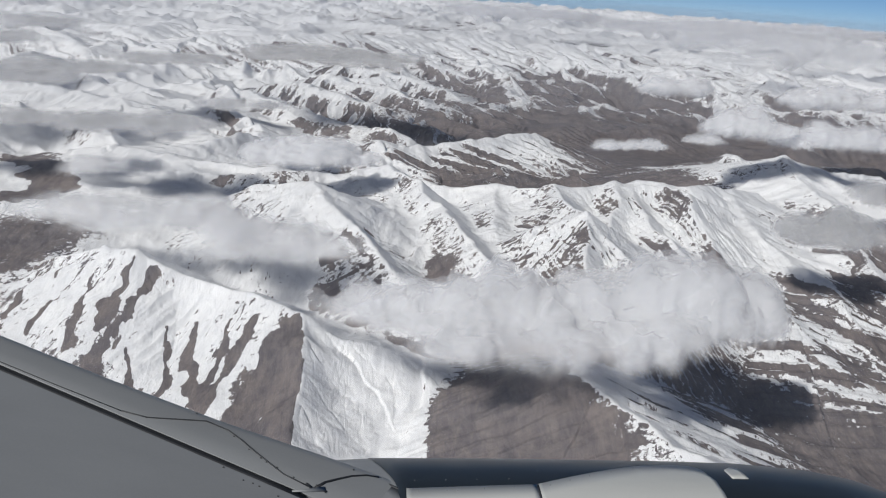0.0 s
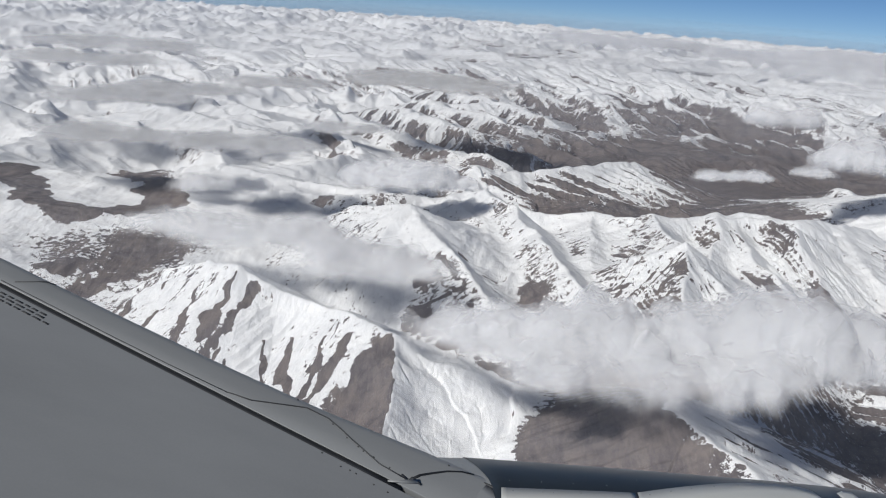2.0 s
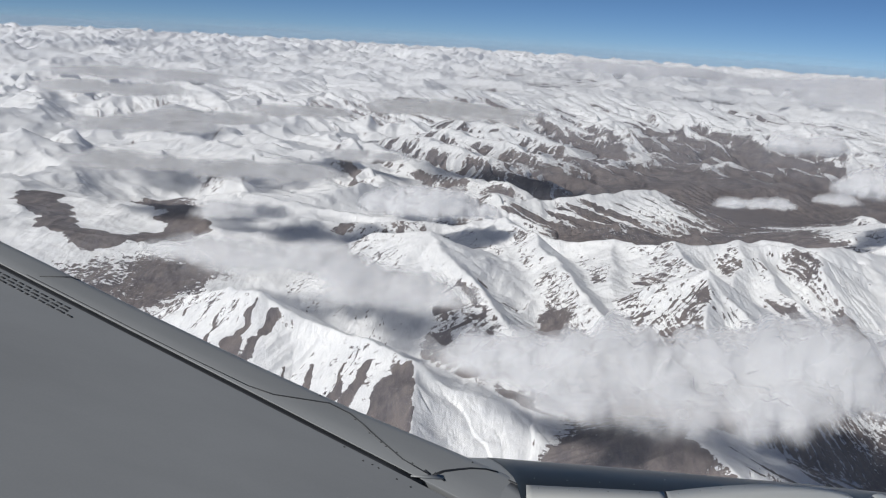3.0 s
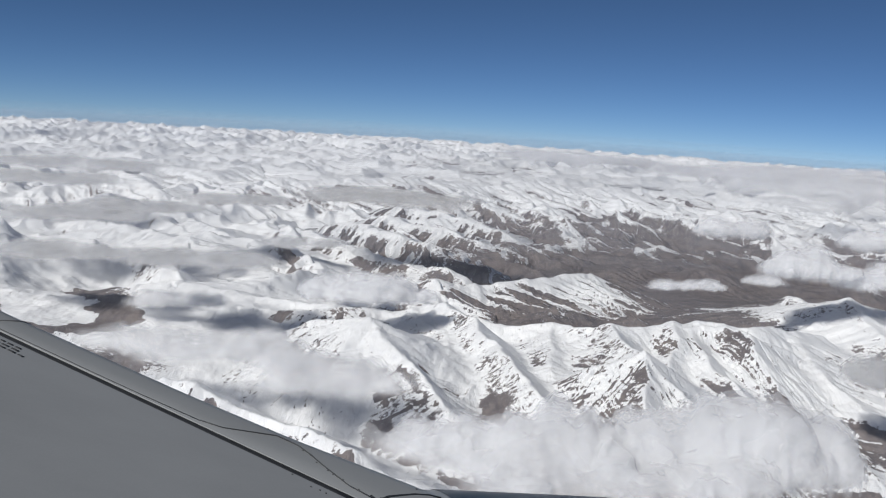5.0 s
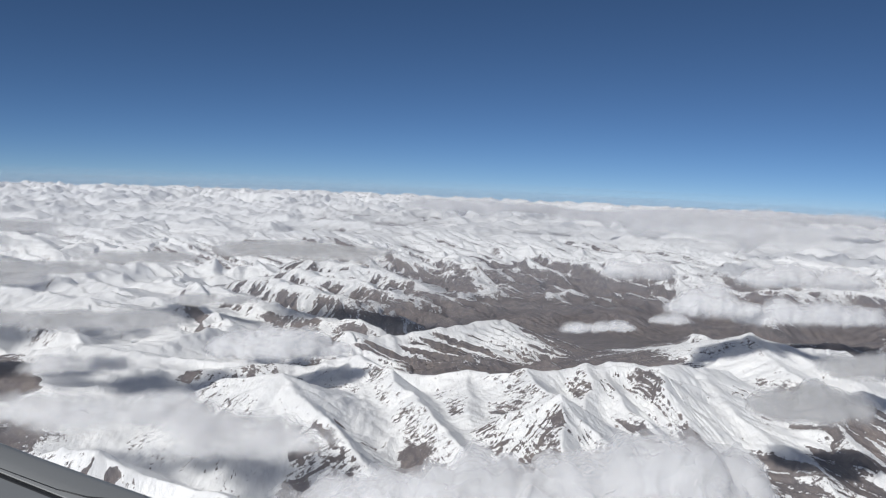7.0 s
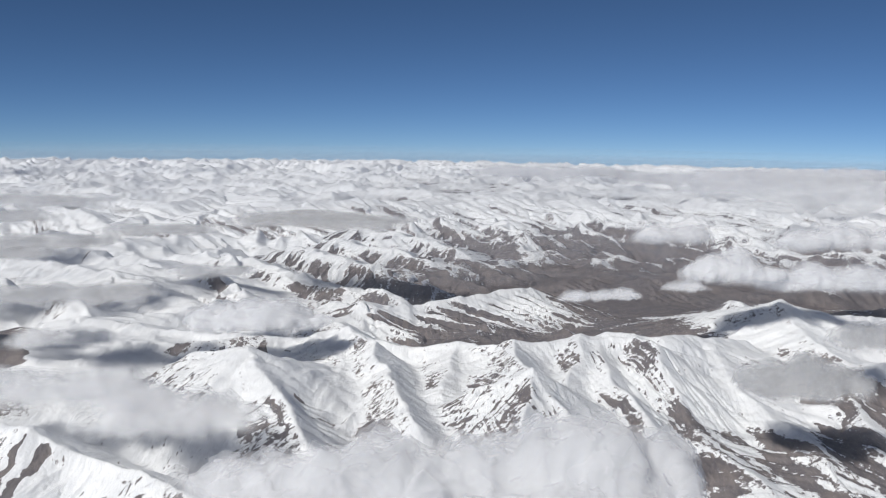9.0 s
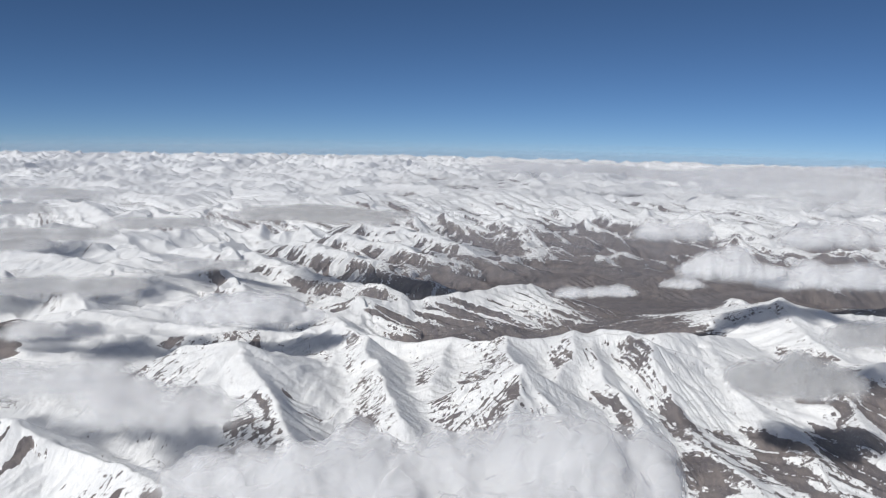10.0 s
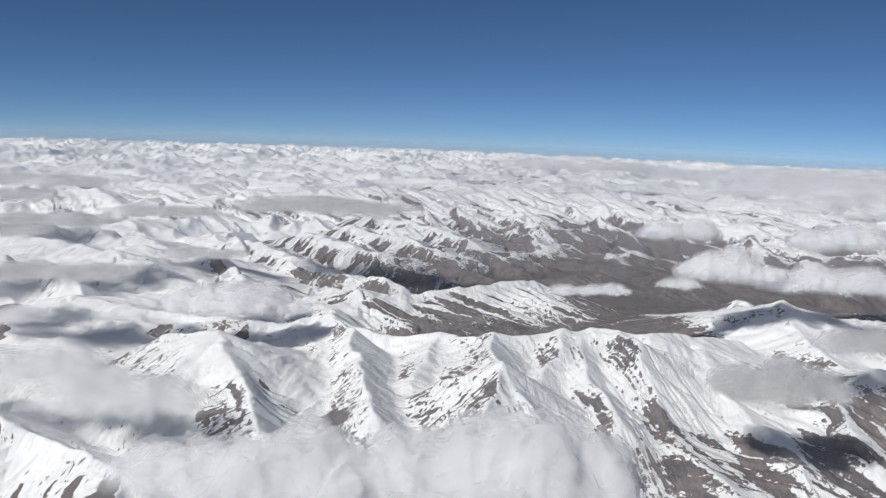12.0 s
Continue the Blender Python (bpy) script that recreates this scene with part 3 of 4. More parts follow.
def sheet(name, faces, label, category, kind=""):
    used, inverse = np.unique(faces, return_inverse=True)
    me = bpy.data.meshes.new(name)
    me.vertices.add(len(used))
    me.vertices.foreach_set("co", CO[used].ravel())
    me.loops.add(faces.size)
    me.loops.foreach_set("vertex_index", inverse.ravel().astype(np.int32))
    me.polygons.add(len(faces))
    me.polygons.foreach_set("loop_start", np.arange(0, faces.size, 4, dtype=np.int32))
    me.update(calc_edges=True)
    me.polygons.foreach_set("use_smooth", np.ones(len(faces), bool))
    at = me.attributes.new("snow_cover", "FLOAT", "POINT")
    at.data.foreach_set("value", SNOW[used].astype(np.float32))
    me.normals_split_custom_set_from_vertices(NORMAL[used].tolist())
    me.materials.append(LAND)
    return tagged(new(name, me), label, category, kind=kind)


MASSIFS = {
    "front": "snowy mountain with bare brown gullies down its flank",
    "nose": "low brown spur dusted with snow",
    "scrub": "dark brown hill speckled with thin snow",
    "wedge": "white snow ridge with a steep shadowed flank",
    "crest": "long snow-white mountain crest with sharp spurs",
    "fang": "pointed snow peak with rock ribs showing",
    "cliff": "steep snow face with dark vertical rock ribs",
    "shoulder": "snow slope falling to bare brown valleys",
    "pyramid": "broad snow peak standing over a brown plain",
    "stripes": "brown hill striped with snow-filled gullies",
    "west": "rolling snow-covered hills with dark scree patches",
    "far_range": "far range of brown spurs with snow-filled gullies",
}
names = [r[0] for r in RIDGES]
face_owner = OWNER[QUADS[:, 0]]
group_of = np.array([list(MASSIFS).index(n) for n in names] + [-1])[face_owner]
sheet("ground", QUADS[group_of < 0], "snowy highland with brown valleys reaching the horizon", "land", "structure")
for g, (key, label) in enumerate(MASSIFS.items()):
    sheet("mountain", QUADS[group_of == g], label, "mountain")


# ------------------------------------------------------------------ clouds
def cloud(x, y, z, lobes, label, seed, dense=1.0, vapour=None, flat=False):
    """A cloud over (x, y) with its base near z: nested soft shells of vapour round heaped lobes (dx, dy, radius x, radius y, height)."""
    reach = 1.45
    lo = np.array([min(l[0] - l[2] * reach for l in lobes), min(l[1] - l[3] * reach for l in lobes)])
    hi = np.array([max(l[0] + l[2] * reach for l in lobes), max(l[1] + l[3] * reach for l in lobes)])
    small = min(l[3] for l in lobes)
    step = max(small / 13, (hi - lo).max() / 190)
    nx, ny = (np.ceil((hi - lo) / step) + 1).astype(int)
    gx, gy = np.meshgrid(lo[0] + np.arange(nx) * step, lo[1] + np.arange(ny) * step, indexing="ij")
    px, py = gx + 0.35 * small * fractal(gx / small + seed, gy / small, 3), gy + 0.35 * small * fractal(gx / small + 9, gy / small + seed, 3)
    verts, attr, faces, count = [], [], [], 0
    shells = 11
    for k in range(shells):
        u = k / (shells - 1)
        grow = 0.42 + 0.86 * u
        top = np.full(gx.shape, -1.0)
        for dx, dy, rx, ry, h in lobes:
            q = 1 - ((px - dx) / (rx * grow)) ** 2 - ((py - dy) / (ry * grow)) ** 2
            hill = h * grow * np.sign(q) * np.sqrt(np.abs(q))
            top = np.maximum(top, hill) + 0.12 * h * np.clip(1 - np.abs(top - hill) / (0.5 * h), 0, 1) ** 2
        tall = max(l[4] for l in lobes)
        torn = fractal(px / (1.5 * small) + 30 + 0.4 * u, py / (1.5 * small) + seed, 3, 0.5)
        body = top + tall * (0.08 + 0.14 * u) * torn
        inside = body > 0
        cell = inside[:-1, :-1] & inside[1:, :-1] & inside[1:, 1:] & inside[:-1, 1:]
        if not cell.any():
            continue
        fade = smooth(0.0, 0.45 * tall, body)
        index = np.arange(gx.size).reshape(gx.shape)
        quad = np.stack([index[:-1, :-1][cell], index[1:, :-1][cell], index[1:, 1:][cell], index[:-1, 1:][cell]], -1)
        gz = np.clip(body, 0, None) + 0.03 * k
        c, w = 0.9 * small, 0.13 * small * (0.5 if flat else 1.0)
        push = [w * fractal((gx + 0.6 * gy) / c + m, (gy - 0.5 * gx + 1.9 * gz) / c + seed, 2, 0.42) for m in (3.0, 17.0)]
        heave = 0.7 * w * (1 - 4 * fractal((gx - 0.4 * gz) / c + seed, (gy + 1.6 * gz) / c + 41, 2, 0.4) ** 2)
        verts.append(np.stack([gx + push[0], gy + push[1], gz + heave * fade], -1).reshape(-1, 3))
        attr.append((dense * (1.0 - 0.62 * u) * fade).ravel())
        faces.append(quad + count)
        count += gx.size
    verts, attr, faces = np.concatenate(verts), np.concatenate(attr), np.concatenate(faces)
    used, inverse = np.unique(faces, return_inverse=True)
    me = bpy.data.meshes.new("cloud")
    me.vertices.add(len(used))
    me.vertices.foreach_set("co", verts[used].ravel())
    me.loops.add(faces.size)
    me.loops.foreach_set("vertex_index", inverse.ravel().astype(np.int32))
    me.polygons.add(len(faces))
    me.polygons.foreach_set("loop_start", np.arange(0, faces.size, 4, dtype=np.int32))
    me.update(calc_edges=True)
    me.polygons.foreach_set("use_smooth", np.ones(len(faces), bool))
    normal = np.empty(len(used) * 3, np.float32)
    me.vertex_normals.foreach_get("vector", normal)
    normal = normal.reshape(-1, 3)
    normal = normal + 0.6 * np.array(SUN_DIR)[None]
    normal /= np.linalg.norm(normal, axis=1, keepdims=True)
    me.normals_split_custom_set_from_vertices(normal.tolist())
    at = me.attributes.new("thickness", "FLOAT", "POINT")
    at.data.foreach_set("value", attr[used].astype(np.float32))
    me.materials.append(vapour or VAPOUR)
    ob = tagged(new("cloud", me), label, "cloud", "clouds over the mountains")
    ob.location = (x, y, z)
    return ob


CUMULUS = "big soft white cumulus cloud hiding a valley"
DRIFT = "thin grey cloud drifting over a snow ridge"
SHEET = "thin flat grey cloud sheet over snow hills"
PLAIN = "soft white cumulus cloud over the brown plain"
cloud(29, 118, 76, [(-4, -10, 9, 5, 4), (-16, -9, 8, 5, 3.6), (10, -9, 8, 5, 4), (-33, 4, 7, 5, 3.6), (-26, 3, 8, 6, 4.8), (-18, 0, 9, 7, 7.2), (-9, 3, 9, 8, 8.4), (-7, -4, 7, 5, 4.8), (0, 0, 9, 6, 7.2), (9, 4, 9, 8, 8.4), (18, 4, 8, 8, 10.8), (24, 1, 7, 7, 10.8), (31, 2, 6, 6, 8.4), (15, -4, 7, 5, 6), (2, -7, 7, 5, 4.8), (-14, -6, 7, 5, 3.6)], CUMULUS, 1, 1)
cloud(-20, 160, 74, [(-9, -5, 8, 6, 3.2), (3, -6, 8, 6, 3.2), (-6, 0, 10, 8.4, 4.7), (5, -2, 9, 7.2, 4.9), (12, -3, 6, 6, 3.5)], DRIFT, 2, 0.8, THIN_VAPOUR)
cloud(-43, 163, 76, [(-10, 2, 11, 8.4, 4.3), (5, 3, 10, 8.4, 4.9), (-22, 5, 9, 7.2, 4.1), (15, -4, 8, 6, 3.8)], DRIFT, 3, 0.8, THIN_VAPOUR)
cloud(-20, 231, 74, [(-8, 0, 9, 7.2, 5.4), (3, 0, 9, 8.4, 6.8), (12, 2, 7, 6, 4.1)], "small white cloud in front of brown hills", 4, 1)
cloud(-75, 231, 69, [(-5, 0, 9, 7.2, 3.5), (7, 2, 8, 6, 3.2)], DRIFT, 5, 0.8, THIN_VAPOUR)
cloud(104, 176, 75, [(-6, 0, 6, 7.2, 5.4), (2, -1, 7, 7.2, 6.8), (9, 0, 6, 6, 5.4)], "small grey cloud above a brown valley", 6, 1, GREY_VAPOUR)
cloud(137, 207, 77, [(-3, 0, 8, 7.2, 5.4), (8, 2, 9, 7.2, 5.4)], "small grey cloud above a brown valley", 12, 0.9, GREY_VAPOUR)
cloud(124, 276, 80, [(-7, 0, 7, 6.9, 7.5), (2, 1, 8, 8, 9), (10, -1, 7, 6.9, 6)], PLAIN, 7, 1)
cloud(158, 280, 77, [(-14, 0, 9, 6.9, 6), (-2, 2, 9, 6.9, 7.5), (12, -1, 9, 6.9, 7.5), (26, 2, 9, 6.9, 6)], PLAIN, 13, 0.9)
cloud(212, 365, 78, [(-22, 0, 12, 9.2, 7.5), (-4, 3, 13, 9.2, 9), (18, 0, 13, 9.2, 7.5)], PLAIN, 14, 0.9)
cloud(137, 381, 78, [(-9, 0, 11, 8, 7.5), (6, 2, 10, 8, 7.5)], PLAIN, 8, 0.8)
cloud(109, 273, 78, [(0, 0, 6, 4.6, 3)], PLAIN, 15, 0.7)
cloud(81, 254, 79, [(-3, 0, 5, 4, 2.4), (4, 1, 5, 4, 2.4)], PLAIN, 11, 0.75)
cloud(70, 251, 79, [(0, 0, 4.5, 4, 2.7)], PLAIN, 16, 0.6)
cloud(-27, 399, 83, [(-22, 2, 18, 24.7, 3.8), (0, 3, 24, 26.6, 4.5), (24, -2, 20, 20.9, 3.5)], "long flat grey cloud sheet over snow hills", 9, 0.95, GREY_VAPOUR, flat=True)
cloud(-64, 222, 84, [(-11, 0, 12, 11.4, 2.5), (7, 1, 12, 11.4, 2.5)], SHEET, 10, 0.9, GREY_VAPOUR, flat=True)
cloud(-107, 232, 82, [(-6, 0, 13, 11.4, 2.5), (8, 1, 10, 9.5, 2.2)], SHEET, 17, 0.85, GREY_VAPOUR, flat=True)
cloud(-130, 300, 82, [(-12, 0, 16, 17.1, 3), (9, 2, 15, 15.2, 3)], SHEET, 18, 0.9, GREY_VAPOUR, flat=True)
cloud(-122, 328, 82, [(-9, 0, 14, 15.2, 3), (12, 2, 13, 13.3, 3)], SHEET, 19, 0.8, GREY_VAPOUR, flat=True)
cloud(-91, 368, 82, [(-9, 0, 14, 15.2, 3), (9, 2, 13, 13.3, 3)], SHEET, 20, 0.8, GREY_VAPOUR, flat=True)
cloud(-46, 283, 80, [(-5, 0, 9, 9.5, 2), (6, 1, 8, 7.6, 1.9)], SHEET, 21, 0.75, GREY_VAPOUR, flat=True)
cloud(-200, 420, 80, [(-18, 0, 24, 22.8, 3.8), (14, 2, 22, 19, 3.8)], SHEET, 22, 0.8, GREY_VAPOUR, flat=True)
cloud(-230, 520, 78, [(-24, 0, 32, 26.6, 4.2), (24, 3, 28, 24.7, 4.2)], SHEET, 23, 0.8, GREY_VAPOUR, flat=True)
FAR_CLOUD = "far bank of pale cloud above the hazy ranges"
cloud(420, 880, 62, [(-70, 0, 70, 48, 10.4), (20, 10, 80, 56, 11.7), (110, 0, 80, 48, 10.4)], FAR_CLOUD, 24, 0.55, THIN_VAPOUR)
cloud(360, 700, 68, [(-30, 0, 45, 35.2, 7.8), (35, 5, 50, 40, 7.8)], FAR_CLOUD, 25, 0.45, THIN_VAPOUR)
cloud(480, 1250, 48, [(-90, 0, 80, 51.2, 11.7), (10, 10, 75, 56, 13), (110, 0, 100, 51.2, 10.4)], FAR_CLOUD, 26, 0.9, THIN_VAPOUR)
cloud(300, 1500, 42, [(-110, 0, 90, 51.2, 13), (20, 10, 85, 51.2, 14.3)], FAR_CLOUD, 27, 0.8, THIN_VAPOUR)
cloud(760, 1500, 42, [(-140, 0, 120, 67.2, 13), (30, 10, 110, 67.2, 15.6), (170, 0, 120, 67.2, 13)], FAR_CLOUD, 28, 0.9, THIN_VAPOUR)


def haze(z, near, far, depth, label, seed):
    """A thin, wide sheet whose pale blue stands in for haze in the air; it follows the curve of the land, from a
    distance onwards.
    """
    az = np.radians(np.linspace(-60, 60, 90))
    rad = np.exp(np.linspace(math.log(near), math.log(4600), 50))
    hx, hy = CENTRE_X + rad[:, None] * np.sin(az)[None], rad[:, None] * np.cos(az)[None]
    rr = rad[:, None] + 0 * az[None]
    hz = z - rr * rr / CURVE
    t = depth * smooth(near, near * 1.8, rr) * (1 + 0.35 * fractal(hx / 420 + seed * 3, hy / 420, 4)) * smooth(60, 50, np.abs(np.degrees(az)))[None] * smooth(far, 0.5 * far, rr)
    verts = np.stack([hx, hy, hz], -1).reshape(-1, 3)
    idx = np.arange(len(verts)).reshape(len(rad), len(az))
    quads = np.stack([idx[:-1, :-1], idx[:-1, 1:], idx[1:, 1:], idx[1:, :-1]], -1).reshape(-1, 4)
    me = bpy.data.meshes.new("haze")
    me.from_pydata(verts.tolist(), [], quads.tolist())
    at = me.attributes.new("thickness", "FLOAT", "POINT")
    at.data.foreach_set("value", np.clip(t, 0, 1).ravel().astype(np.float32))
    for p in me.polygons:
        p.use_smooth = True
    me.materials.append(HAZE)
    return tagged(new("haze_sheet", me), label, "haze", kind="stuff")


# the nearest sheet is added to lift the dark tones of the land
haze(104, 15, 2200, 0.30, "thin pale sheet lifting the dark tones below the aircraft", 4)
haze(84, 200, 3000, 0.37, "thin pale sheet standing in for haze over the far valleys", 1)
haze(70, 520, 4400, 0.30, "thin pale sheet standing in for haze over the far ranges", 2)
haze(50, 1000, 4600, 0.40, "thin pale sheet standing in for haze before the horizon", 3)

# ------------------------------------------------------------------ the aircraft
# Axes of the wing: W0 on the slat's gap, U along it towards the tip, P across towards the leading edge.
EYE = Vector((0.0, 0.0, 131.85))
W0 = EYE + Vector((-0.5324, 5.0516, -3.6169))
U = Vector((-0.9346, 0.2280, 0.2743))
P = Vector((0.2720, 1.1034, 0.0611))
N = Vector((0.2345, -0.2506, 0.9805))


def on_wing(a, b, h=0.0):
    return W0 + U * a + P * b + N * h


def part(name, bm, mat, parent, label=""):
    bmesh.ops.recalc_face_normals(bm, faces=bm.faces)
    me = bpy.data.meshes.new(name)
    bm.to_mesh(me)
    bm.free()
    for p in me.polygons:
        p.use_smooth = True
    me.materials.append(mat)
    ob = new(name, me)
    ob.parent = parent
    if parent is not None:
        ob.matrix_parent_inverse = parent.matrix_world.inverted()
    return tagged(ob, label)


def loft(sections, close_ends=True, ring_closed=True):
    """A skin over rows of points."""
    bm = bmesh.new()
    rings = [[bm.verts.new(p) for p in s] for s in sections]
    n = len(rings[0])
    for r0, r1 in zip(rings, rings[1:]):
        for i in range(n if ring_closed else n - 1):
            j = (i + 1) % n
            bm.faces.new((r0[i], r0[j], r1[j], r1[i]))
    if close_ends and ring_closed:
        bm.faces.new(rings[0][::-1])
        bm.faces.new(rings[-1])
    return bm


def strip(points, width, height, lift):
    """A raised band along points (a, b) of the wing."""
    rows = []
    for i, (a, b) in enumerate(points):
        a0, b0 = points[max(0, i - 1)]
        a1, b1 = points[min(len(points) - 1, i + 1)]
        l = math.hypot(a1 - a0, b1 - b0)
        na, nb = -(b1 - b0) / l, (a1 - a0) / l
        w = (width(i / (len(points) - 1)) if callable(width) else width) / 2
        rows.append([on_wing(a + na * w, b + nb * w, lift), on_wing(a + na * w, b + nb * w, lift + height),
                     on_wing(a - na * w, b - nb * w, lift + height), on_wing(a - na * w, b - nb * w, lift)])
    return loft(rows)


def lead(a):
    """Where the leading edge lies across the wing, by the way along it."""
    return float(np.interp(a, [-2.5, -0.9, -0.2, 0.7, 1.6, 2.6, 4.0, 9.0], [0.55, 0.52, 0.47, 0.38, 0.335, 0.31, 0.29, 0.25]))


airliner = tagged(new("airliner"), "grey airliner wing with a dark navy engine cowling", "aircraft")
airliner.location = W0
bpy.context.view_layer.update()

# main skin: gently cambered box behind the gap
sections = []
for a in np.linspace(-2.4, 9.0, 40):
    row = []
    for b in [-0.034, -0.036, -0.045] + list(np.linspace(-0.10, -4.2, 22)):
        row.append(on_wing(a, b, -0.0035 * b * b))
    row += [on_wing(a, -4.2, -0.45), on_wing(a, -0.034, -0.015), on_wing(a, -0.034, -0.30)]
    sections.append(row)
part("wing_skin", loft(sections), WING_GREY, airliner)
# slat: from the gap over the rounded nose and back below
sections = []
for a in np.linspace(-2.3, 9.0, 70):
    e = lead(a)
    row = [on_wing(a, 0.018, -0.014), on_wing(a, 0.018, -0.002), on_wing(a, 0.021, 0.0), on_wing(a, 0.5 * (e - 0.10) + 0.02, 0.001)]
    for q in np.linspace(math.pi / 2, -math.pi / 2, 10):
        row.append(on_wing(a, e - 0.10 + 0.115 * math.cos(q), -0.100 + 0.10 * math.sin(q)))
    row.append(on_wing(a, 0.018, -0.20))
    sections.append(row)
part("slat", loft(sections), SLAT_GREY, airliner, "smooth grey leading-edge slat")
part("slat_gap_seal", strip([(a, -0.008) for a in np.linspace(-0.12, 9.0, 30)], 0.051, 0.03, -0.038), SEALANT, airliner, "dark rubber gap line")
part("overlap_edge", strip([(3.4, 0.035), (2.3, 0.035), (1.86, 0.04), (1.35, 0.055)], 0.007, 0.004, -0.001), JOINT, airliner, "thin dark overlap edge")
part("panel_joint", strip([(1.35, 0.055), (1.17, 0.09), (1.03, 0.16), (0.80, 0.275), (0.62, 0.275), (0.50, 0.24), (0.37, 0.19), (0.10, 0.10), (-0.17, 0.08)], 0.008, 0.005, 0.0015), JOINT, airliner, "thin dark panel joint")
part("panel_joint", strip([(3.32, 0.08), (3.17, 0.235), (3.09, 0.25)], 0.007, 0.005, 0.001), JOINT, airliner, "thin dark panel joint")


def rivet_mesh(size):
    bm = bmesh.new()
    bmesh.ops.create_cone(bm, cap_ends=True, segments=8, radius1=size, radius2=size * 0.6, depth=size * 0.5)
    me = bpy.data.meshes.new("rivet")
    bm.to_mesh(me)
    bm.free()
    return me


def rivet(me, mat, at, up, parent):
    ob = new("rivet", me)
    if not me.materials:
        me.materials.append(mat)
    ob.parent = parent
    turn = Vector(up).to_track_quat("Z", "Y").to_matrix().to_4x4()
    ob.matrix_basis = parent.matrix_world.inverted() @ Matrix.Translation(at) @ turn
    return ob


DARK_RIVET, PALE_RIVET = rivet_mesh(0.008), rivet_mesh(0.0055)
for a, b in [(0.49, -0.05), (0.32, -0.085), (0.25, -0.078), (0.20, -0.08), (0.05, -0.095), (-0.06, -0.10),
             (0.56, 0.245), (0.41, 0.185), (0.30, 0.155), (0.25, 0.14), (0.16, 0.135), (0.02, 0.11), (-0.35, 0.40), (0.90, 0.31)]:
    rivet(DARK_RIVET, STENCIL, on_wing(a, b, 0.002), N, airliner)
# hinge lug across the gap, with its small cut-outs
part("hinge_lug", strip([(-0.22, 0.12), (-0.12, 0.05), (-0.02, -0.012)], lambda t: 0.04 - 0.03 * t, 0.008, 0.001), SLAT_GREY, airliner, "grey hinge lug over the gap")
part("drain_slot", strip([(-0.08, 0.10), (-0.13, 0.085)], 0.022, 0.004, 0.002), STENCIL, airliner, "small dark slot")
part("drain_slot", strip([(-0.15, 0.12), (-0.24, 0.10)], 0.020, 0.004, 0.002), STENCIL, airliner, "small dark slot")
part("root_gap", strip([(-0.15, 0.09), (-0.20, 0.18), (-0.28, 0.26), (-0.36, 0.335), (-0.46, 0.40), (-0.55, 0.43)], lambda t: 0.022 - 0.012 * t, 0.004, 0.0), SEALANT, airliner, "dark curved gap beside the pylon")
# rows of stencilled warning text, too small to read
for line, (start, stop) in enumerate([(3.60, 2.86), (3.66, 2.84), (3.62, 2.82)]):
    a, b = start, -0.075 - 0.034 * line
    while a > stop:
        w = 0.03 + 0.045 * random.random()
        part("stencil_mark", strip([(a, b), (a - w, b)], 0.016, 0.002, 0.001 + 0.0035 * b * b * 0), STENCIL, airliner)
        a -= w + 0.022

# engine cowling: turned about an axis along the flight
# its own axes: along the flight, outboard and up
COWL = EYE + Vector((-0.0943, -0.3769, -0.2342))
COWL_X, COWL_Y, COWL_Z = Vector((1.0011, 0.0164, -0.0012)), Vector((0.0095, 1.1492, -0.0067)), Vector((-0.0084, -0.1058, 1.0199))


def on_cowl(x, deg, lift=0.0):
    q = radians(deg)
    r = float(np.interp(x, [-1.0, 0.0, 1.0, 2.3, 2.85, 3.35, 3.7, 3.95, 4.1, 4.17], [0.88, 0.94, 0.95, 0.95, 0.94, 0.90, 0.84, 0.75, 0.66, 0.56])) + lift
    out, up = 4.0155 - r * math.cos(q), -3.94 + r * math.sin(q)
    return COWL + (COWL_X * x + COWL_Y * out + COWL_Z * up) * 1.143


xs = [0.3, 0.5, 1.0, 1.6, 2.2, 2.6, 2.8, 3.0, 3.2, 3.35, 3.5, 3.65, 3.78, 3.9, 4.0, 4.08, 4.13, 4.17]
rear = lambda d: float(np.interp(d, [70, 88, 96, 104, 114, 124, 150], [0.28, 0.26, 0.21, 0.15, 0.08, 0.03, 0.0]))
rings = [[on_cowl(rear(d), d) for d in np.arange(0, 360, 5)]] + [[on_cowl(x, d) for d in np.arange(0, 360, 5)] for x in xs]
rings += [[on_cowl(x, d, -k) for d in np.arange(0, 360, 5)] for x, k in ((4.13, 0.05), (3.9, 0.16), (3.05, 0.34))]
engine = part("cowling", loft(rings), NAVY, airliner, "dark navy engine cowling with pale panels")
bpy.context.view_layer.update()


def cowl_patch(x0, x1, low, high, lift, nx=24, nd=10):
    """A panel on the cowling between two edges that depend on x; thick enough to stand proud."""
    rows = []
    for x in np.linspace(x0, x1, nx):
        a, b = low(x), high(x)
        outer = [on_cowl(x, d, lift) for d in np.linspace(a, b, nd)]
        rows.append(outer + [on_cowl(x, b, lift - 0.014), on_cowl(x, a, lift - 0.014)])
    return loft(rows)


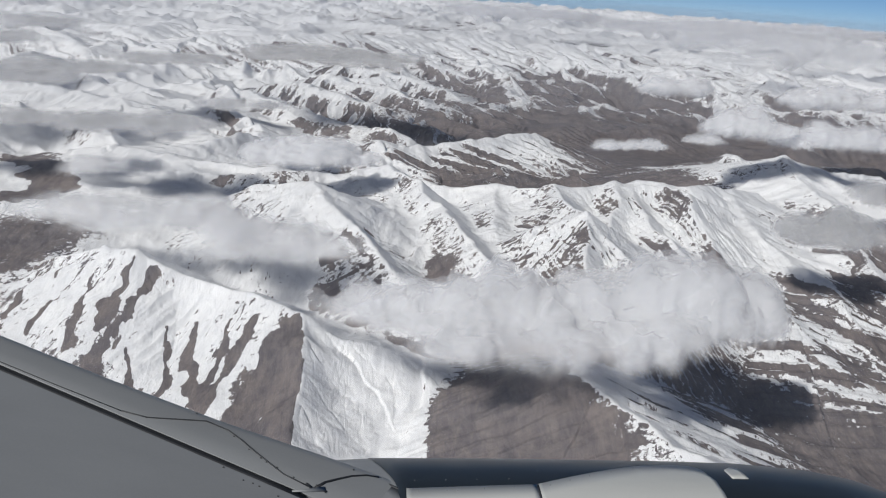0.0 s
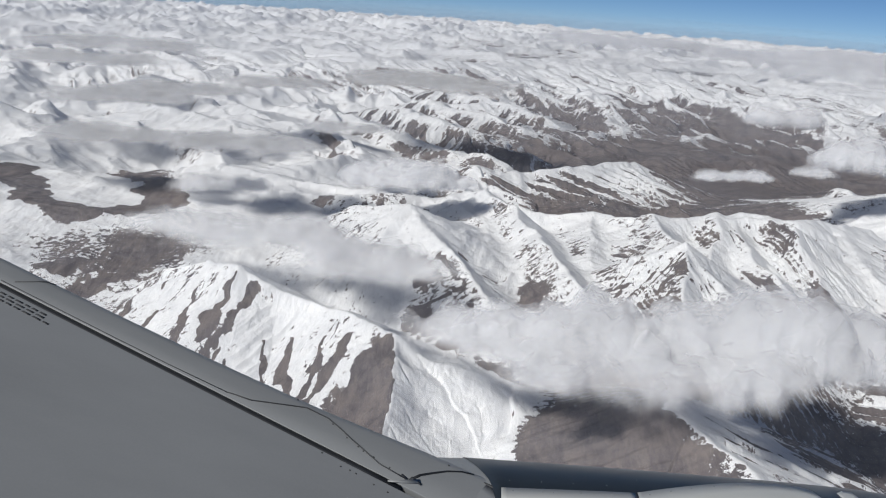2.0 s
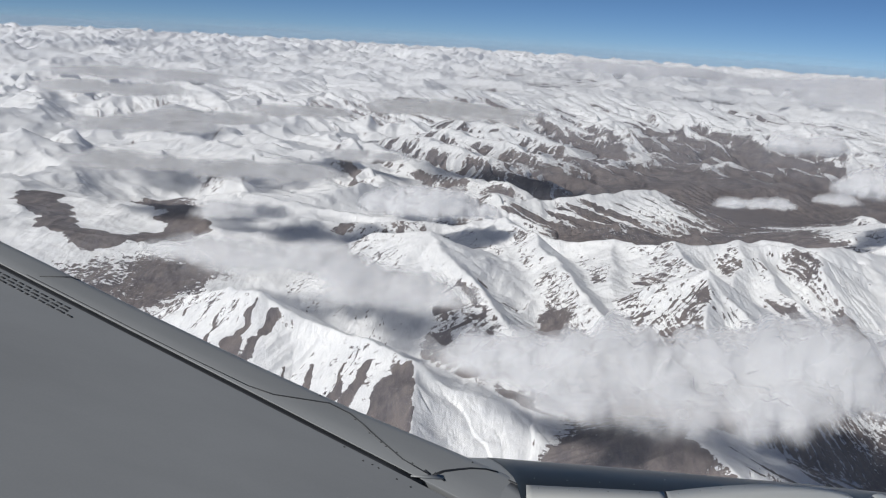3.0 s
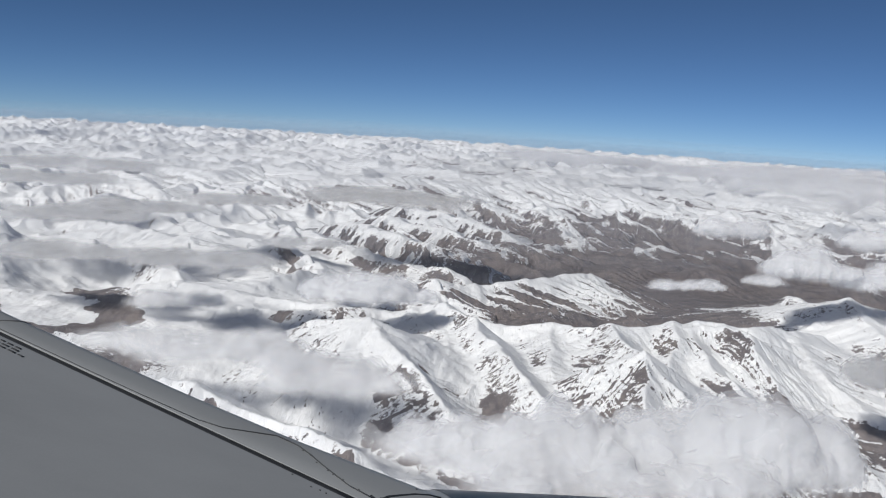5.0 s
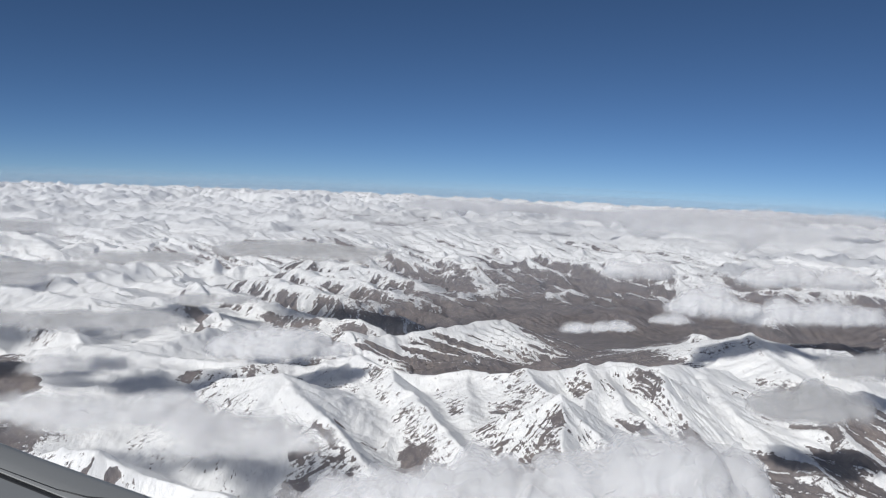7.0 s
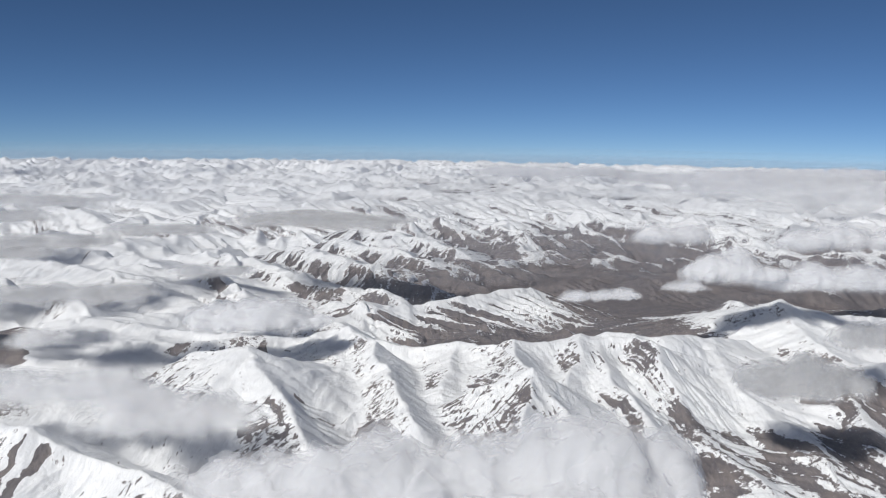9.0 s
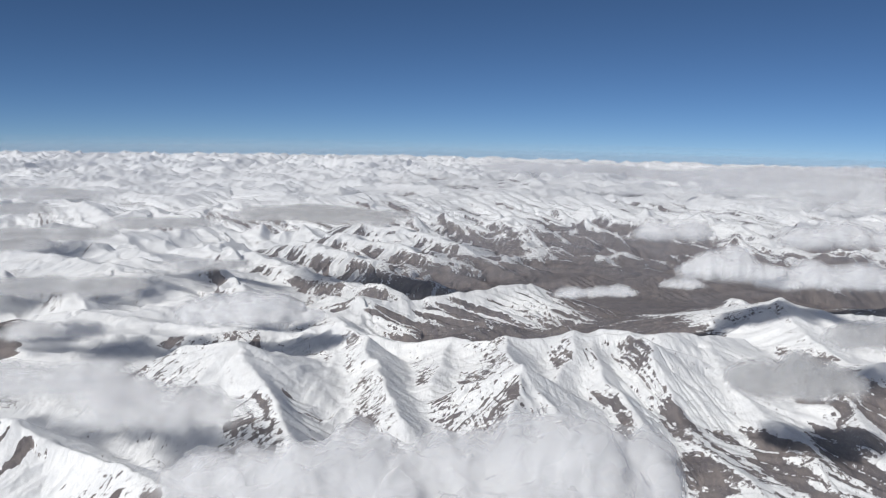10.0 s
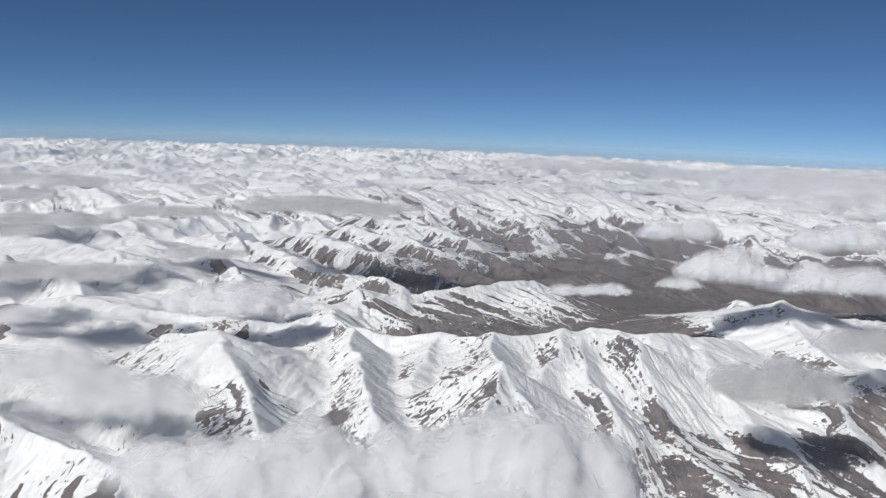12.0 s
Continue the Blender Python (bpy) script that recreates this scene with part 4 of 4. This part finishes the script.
edge_top = lambda x: float(np.interp(x, [0.26, 0.7, 1.16, 1.34, 1.56, 1.78, 2.0, 2.22, 2.36, 2.41, 2.44], [91, 92.5, 94, 98, 103, 108, 112.5, 114, 112, 108, 98]))
part("pale_panel", cowl_patch(1.17, 2.44, lambda x: 30, edge_top, 0.004, 40), PALE, engine, "pale grey painted panel")
part("access_panel", cowl_patch(0.285, 1.16, lambda x: 30, edge_top, 0.004), PALE, engine, "pale grey access panel")
part("panel_joint", cowl_patch(1.157, 1.173, lambda x: 30, lambda x: 94, 0.0045, 3), JOINT, engine, "thin dark panel joint")
part("pale_flash", cowl_patch(2.58, 2.70, lambda x: 101 + 0 * x, lambda x: 113.5 - 60 * abs(x - 2.66), 0.004, 6, 4), PALE, engine, "small pale painted mark")
part("fairing", cowl_patch(-0.34, 0.27, lambda x: float(np.interp(x, [-0.34, 0.25, 0.27], [116, 91, 84])), lambda x: float(np.interp(x, [0.0, 0.03, 0.08, 0.15, 0.21, 0.26, 0.27], [140, 124, 114, 104, 96, 88, 84])), -0.006, 40, 16), SLAT_GREY, engine, "grey pylon fairing panel")
fillet_low = lambda x: float(np.interp(x, [-0.34, -0.1, 0.1, 0.2, 0.30], [107, 93, 74, 46, 30]))
fillet_high = lambda x: float(np.interp(x, [-0.34, 0.25, 0.27, 0.30], [116, 91, 84, 60]))
part("root_fillet", cowl_patch(-0.34, 0.28, fillet_low, fillet_high, -0.010, 30, 8), WING_GREY, engine, "grey fillet between wing and cowling")
part("panel_joint", cowl_patch(-0.34, 0.26, lambda x: fillet_high(x) - 0.5, lambda x: fillet_high(x) + 0.4, -0.004, 30, 3), JOINT, engine, "thin dark panel joint")
for x, d in [(0.34, 96), (0.55, 96.5), (0.76, 97), (0.98, 97.5), (0.36, 89.5), (0.55, 90), (0.62, 90), (0.80, 91), (1.00, 92), (1.25, 93.5),
             (1.40, 97), (1.55, 100.5), (1.72, 104), (1.9, 107.5), (2.1, 111.5), (1.2, 104), (0.05, 100), (0.02, 107), (0.18, 97), (-0.08, 112)]:
    p = on_cowl(x, d, 0.006)
    rivet(PALE_RIVET, METAL, p, (0, -math.cos(radians(d)), math.sin(radians(d))), engine)
